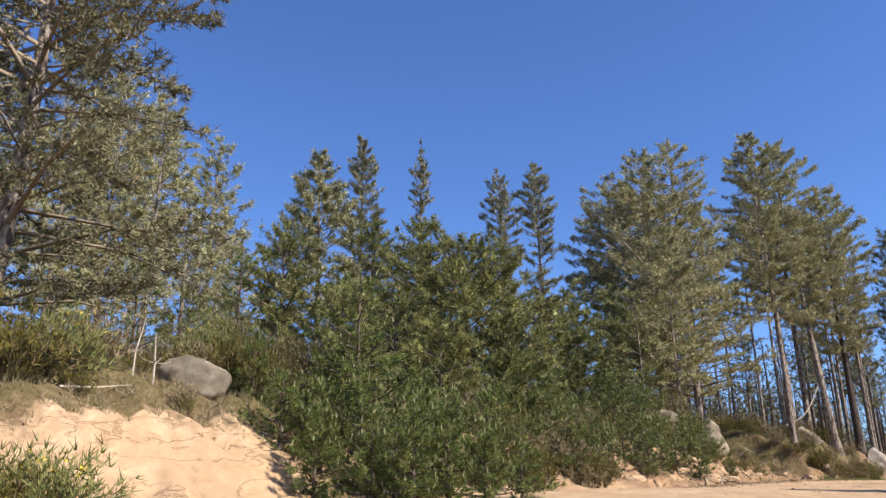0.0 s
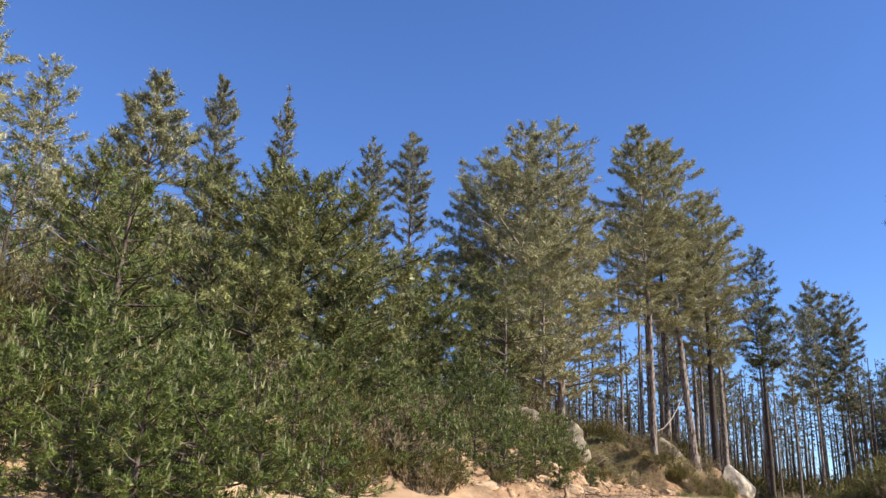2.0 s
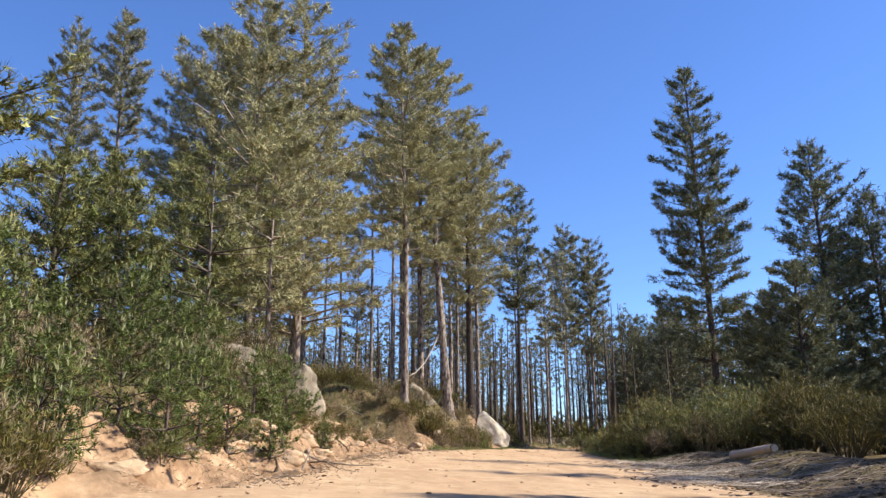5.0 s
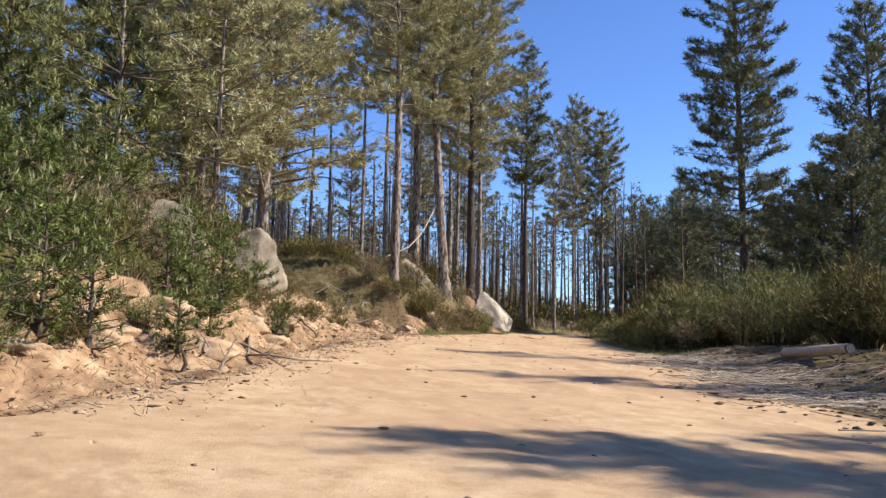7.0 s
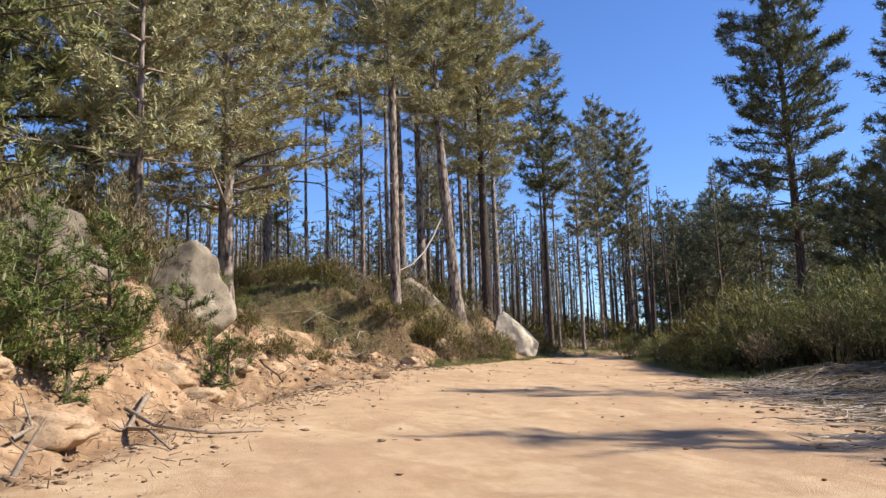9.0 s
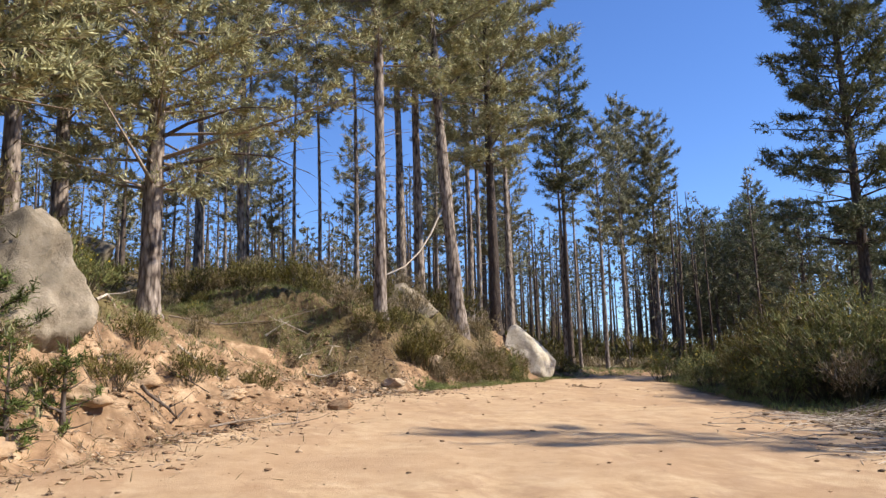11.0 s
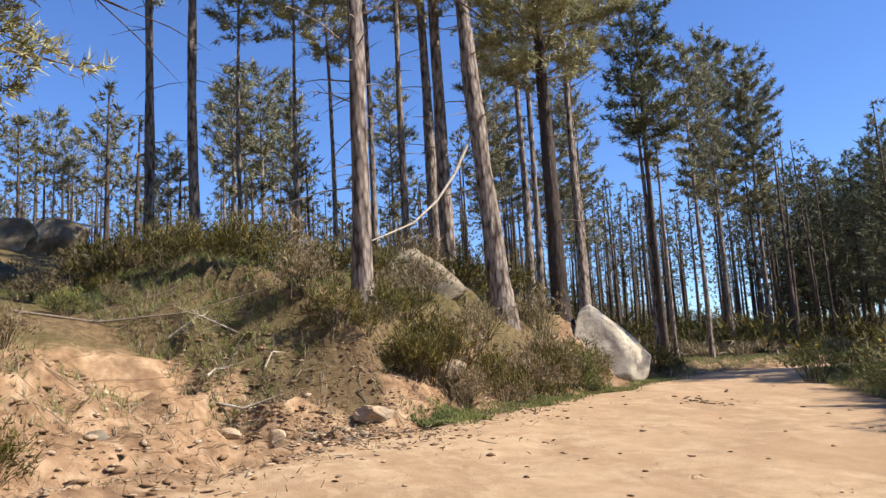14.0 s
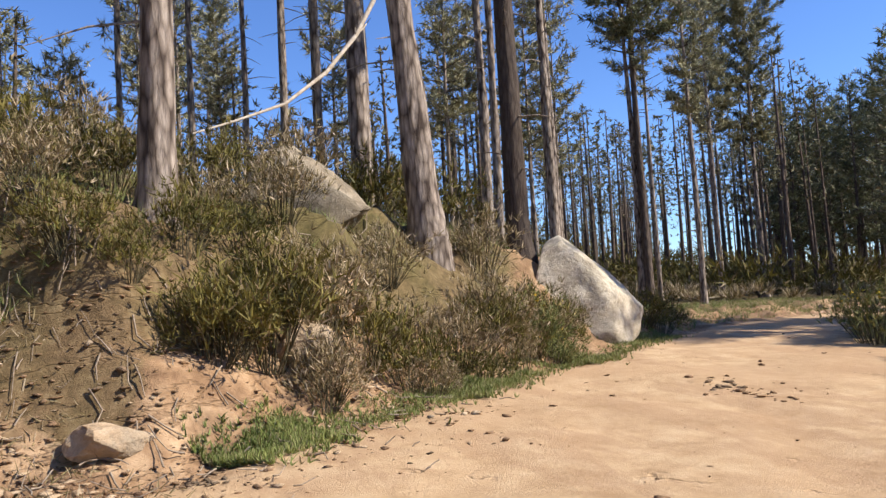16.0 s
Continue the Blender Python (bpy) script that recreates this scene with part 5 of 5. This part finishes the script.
stick("dead_branch", [(8.15, 25.09, height(8.15, 25.09)), (8.2, 25.13, height(8.15, 25.09) + 0.2), (8.34, 25.2, height(8.15, 25.09) + 0.42)], 0.05, TWIG, "broken stick standing in the sand", twigs=2, seed=20)
stick("dead_branch", [(7.7, 25.37, height(7.7, 25.37) - 0.02), (7.71, 25.37, height(7.7, 25.37) + 0.14), (7.74, 25.36, height(7.7, 25.37) + 0.3)], 0.08, BARK_DARK, "short charred stub standing in the sand", seed=21)
stick("dead_branch", arched([(7.42, 24.02), (7.55, 23.9), (7.7, 23.77)], 0.03), 0.045, TWIG, "short grey stick lying on the sand", twigs=1, seed=22)
stick("dead_branch", arched([(9.24, 28.4), (9.06, 27.3), (9.1, 26.8), (9.25, 26.33)], 0.08), 0.06, TWIG, "crooked dark root hanging down the bank", twigs=4, seed=23)
stick("dead_branch", arched([(-6.3, 12.6), (-5.9, 13.2), (-5.6, 13.9)], 0.15), 0.05, WOOD, "bleached dead branch on the brow of the bank", twigs=4, seed=24)
for x, y, tall, lean in ((-6.0, 14.9, 1.1, 0.12), (-5.6, 15.0, 1.0, -0.1), (-6.6, 14.6, 0.8, 0.25)):
    stick("dead_sapling", [(x, y, height(x, y) - 0.03), (x + lean * 0.3, y, height(x, y) + tall * 0.4), (x + lean, y + 0.05, height(x, y) + tall)], 0.05, WOOD, "bleached dead sapling above the sandy bank", twigs=5, seed=int(tall * 100))
stick("dead_branch", on_land([(8.1, 25.9), (8.2, 26.2), (8.1, 26.6)], 0.14), 0.04, TWIG, "short dark stick standing in the sand", twigs=1, seed=9)


def litter(name, count, spot, size, mat, label, seed, slim=False):
    """Loose bits on the ground as one mesh: clods and cones, or thin sticks."""
    rng = np.random.default_rng(seed)
    if slim:
        paths = []
        for n in range(count):
            x, y = spot(rng)
            ln, a = rng.uniform(*size), rng.uniform(0, 6.28)
            c = np.array([math.cos(a), math.sin(a)]) * ln * 0.5
            r = rng.uniform(0.003, 0.009)
            k = rng.normal(size=2) * ln * 0.12
            ends = [(x - c[0], y - c[1]), (x + k[0], y + k[1]), (x + c[0], y + c[1])]
            paths.append([((px, py, height(px, py) + 0.012 + (0.06 * rng.random() if i != 1 else 0.03)), r * (1 - 0.25 * i)) for i, (px, py) in enumerate(ends)])
        v, q = tubes(paths, 4)
        return tagged(new(name, mesh_from(name, v, quads=q, mats=[mat])), label, "litter", kind="stuff")
    bm = bmesh.new()
    bmesh.ops.create_icosphere(bm, subdivisions=1, radius=1.0)
    ball = np.array([v.co for v in bm.verts])
    faces = np.array([[v.index for v in f.verts] for f in bm.faces])
    bm.free()
    verts, tris = [], []
    for n in range(count):
        x, y = spot(rng)
        s = size[0] + (size[1] - size[0]) * rng.random() ** 3
        b = ball * (1 + 0.42 * rng.normal(size=(len(ball), 1))).clip(0.3, 1.9) * [s * rng.uniform(0.8, 1.7), s, s * rng.uniform(0.22, 0.55)]
        a = rng.uniform(0, 6.28)
        c, d = math.cos(a), math.sin(a)
        b = np.c_[b[:, 0] * c - b[:, 1] * d, b[:, 0] * d + b[:, 1] * c, b[:, 2]]
        tris.append(faces + len(ball) * n)
        verts.append(b + [x, y, height(x, y) + 0.25 * s])
    return tagged(new(name, mesh_from(name, np.concatenate(verts), tris=np.concatenate(tris), mats=[mat])), label, "litter", kind="stuff")


def road_spot(rng):
    x, y = along(FOOT, rng.uniform(4.3, 13.0), -rng.uniform(0.1, 8.5) * rng.random() ** 0.5)
    return x, y


def foot_spot(rng):
    return along(FOOT, rng.uniform(5.0, 10.6), rng.normal(0.4, 0.75))


def verge_spot(rng):
    return along(FOOT, rng.uniform(9.0, 10.7), rng.normal(0.7, 0.8))


def edge_spot(rng):
    return along(EDGE, rng.uniform(2.6, 4.6), rng.normal(-0.6, 0.8))


def floor_spot(rng):
    return along(FOOT, rng.uniform(8.4, 12.0), rng.uniform(1.5, 9))


litter("road_crumbs", 420, road_spot, (0.006, 0.036), BROWN_STONE, "scattered pine cones and dark clods on the sand", 11)
litter("bank_clods", 2600, foot_spot, (0.005, 0.035), BROWN_STONE, "brown clods and stones fallen from the bank", 12)
litter("bank_chips", 1300, foot_spot, (0.005, 0.04), OCHRE, "pale chips of ochre rock along the bank", 13)
def rubble_spot(rng):
    return along(FOOT, rng.uniform(7.6, 9.6), rng.uniform(-0.3, 3.4))


litter("rubble", 1700, rubble_spot, (0.008, 0.05), OCHRE, "pale broken rock strewn over the eroded bank", 31)
litter("dark_rubble", 1300, rubble_spot, (0.01, 0.065), BROWN_STONE, "brown clods strewn over the eroded bank", 32)
litter("verge_chips", 2000, verge_spot, (0.005, 0.03), BROWN_STONE, "dry bark and clods at the bank foot", 14)
litter("bank_twigs", 360, foot_spot, (0.05, 0.22), TWIG, "dry twigs along the bank foot", 15, True)
litter("verge_twigs", 130, verge_spot, (0.05, 0.17), TWIG, "dry twigs and cut stems below the broom", 16, True)
litter("slash", 700, edge_spot, (0.15, 1.0), WOOD, "bleached cut branches strewn along the road edge", 17, True)
def clod_spot(rng):
    u = rng.normal()
    return 22.75 + 0.14 * rng.normal() + 0.1 * u, 41.0 + 0.38 * u


litter("road_clods", 75, clod_spot, (0.01, 0.05), BROWN_STONE, "cluster of dark clods broken out of the sandy road", 41)
def slash_spot(rng):
    return along(EDGE, rng.uniform(2.0, 4.6), rng.normal(-1.9, 1.1))


litter("bark_litter", 2600, slash_spot, (0.012, 0.06), BARK_DARK, "dark bark and needle debris below the hedge", 44)
litter("brushwood", 700, slash_spot, (0.2, 1.1), TWIG, "grey cut brushwood strewn below the hedge", 45, True)
litter("bark_chips", 1200, edge_spot, (0.008, 0.05), BROWN_STONE, "dark bark chips strewn along the road edge", 42)
litter("bark_strips", 700, edge_spot, (0.08, 0.4), TWIG, "dark bark strips and twigs along the road edge", 43, True)
litter("floor_twigs", 480, floor_spot, (0.12, 0.7), TWIG, "fallen twigs on the wood floor", 18, True)


# ---- grass ----
def grass(name, count, spot, mat, label, seed, blade=0.13, wide=0.008, each=5, rise=1.0):
    rng = np.random.default_rng(seed)
    base = np.array([(x, y, height(x, y)) for x, y in (spot(rng) for n in range(count))])
    way = unit(np.array([0, 0, rise]) + 0.3 * rng.normal(size=(count, 3)))
    v, t = blades(rng, base + [0, 0, 0.01], way, blade, wide, each, 0.6 * rise)
    tagged(new(name, mesh_from(name, v, tris=t, mats=[mat])), label, "grass", kind="stuff")


grass("verge_grass", 7500, lambda rng: along(FOOT, (lambda s: s + 0.25 * math.sin(s * 9))(rng.uniform(9.95, 12.1)), rng.normal(0.02, 0.17)), GRASS, "strip of short green grass at the road edge", 21, 0.065, 0.012)
grass("floor_grass", 9000, lambda rng: along(FOOT, rng.uniform(8.0, 12.3), rng.uniform(1.6, 11)), GRASS, "thin yellow-green grass on the wood floor", 22, 0.16)
grass("bank_grass", 5000, lambda rng: along(FOOT, rng.uniform(3.0, 9.5), rng.uniform(1.2, 5.0)), HEATH, "dry brown grass on the bank top", 23, 0.18)
grass("bank_debris", 7000, lambda rng: along(FOOT, rng.uniform(5.0, 9.8), rng.normal(0.9, 0.8)), HEATH, "dry needles and dead stalks over the bank", 26, 0.1, 0.008, 2, 0.1)
grass("brow_grass", 3200, lambda rng: along(FOOT, rng.uniform(0.8, 3.3), rng.uniform(1.7, 5.0)), HEATH, "dry brown grass and heather on the brow of the sandy bank", 27, 0.2)
grass("far_verge", 3500, lambda rng: along(EDGE, rng.uniform(4.5, 9.5), -abs(rng.normal(0.4, 0.9))), GRASS, "thin grass along the road edge", 24, 0.13)
grass("bend_grass", 5000, lambda rng: along(FOOT, rng.uniform(12.6, 14.6), rng.uniform(0.2, 6)), GRASS, "yellow-green grass at the bend of the road", 25, 0.18)
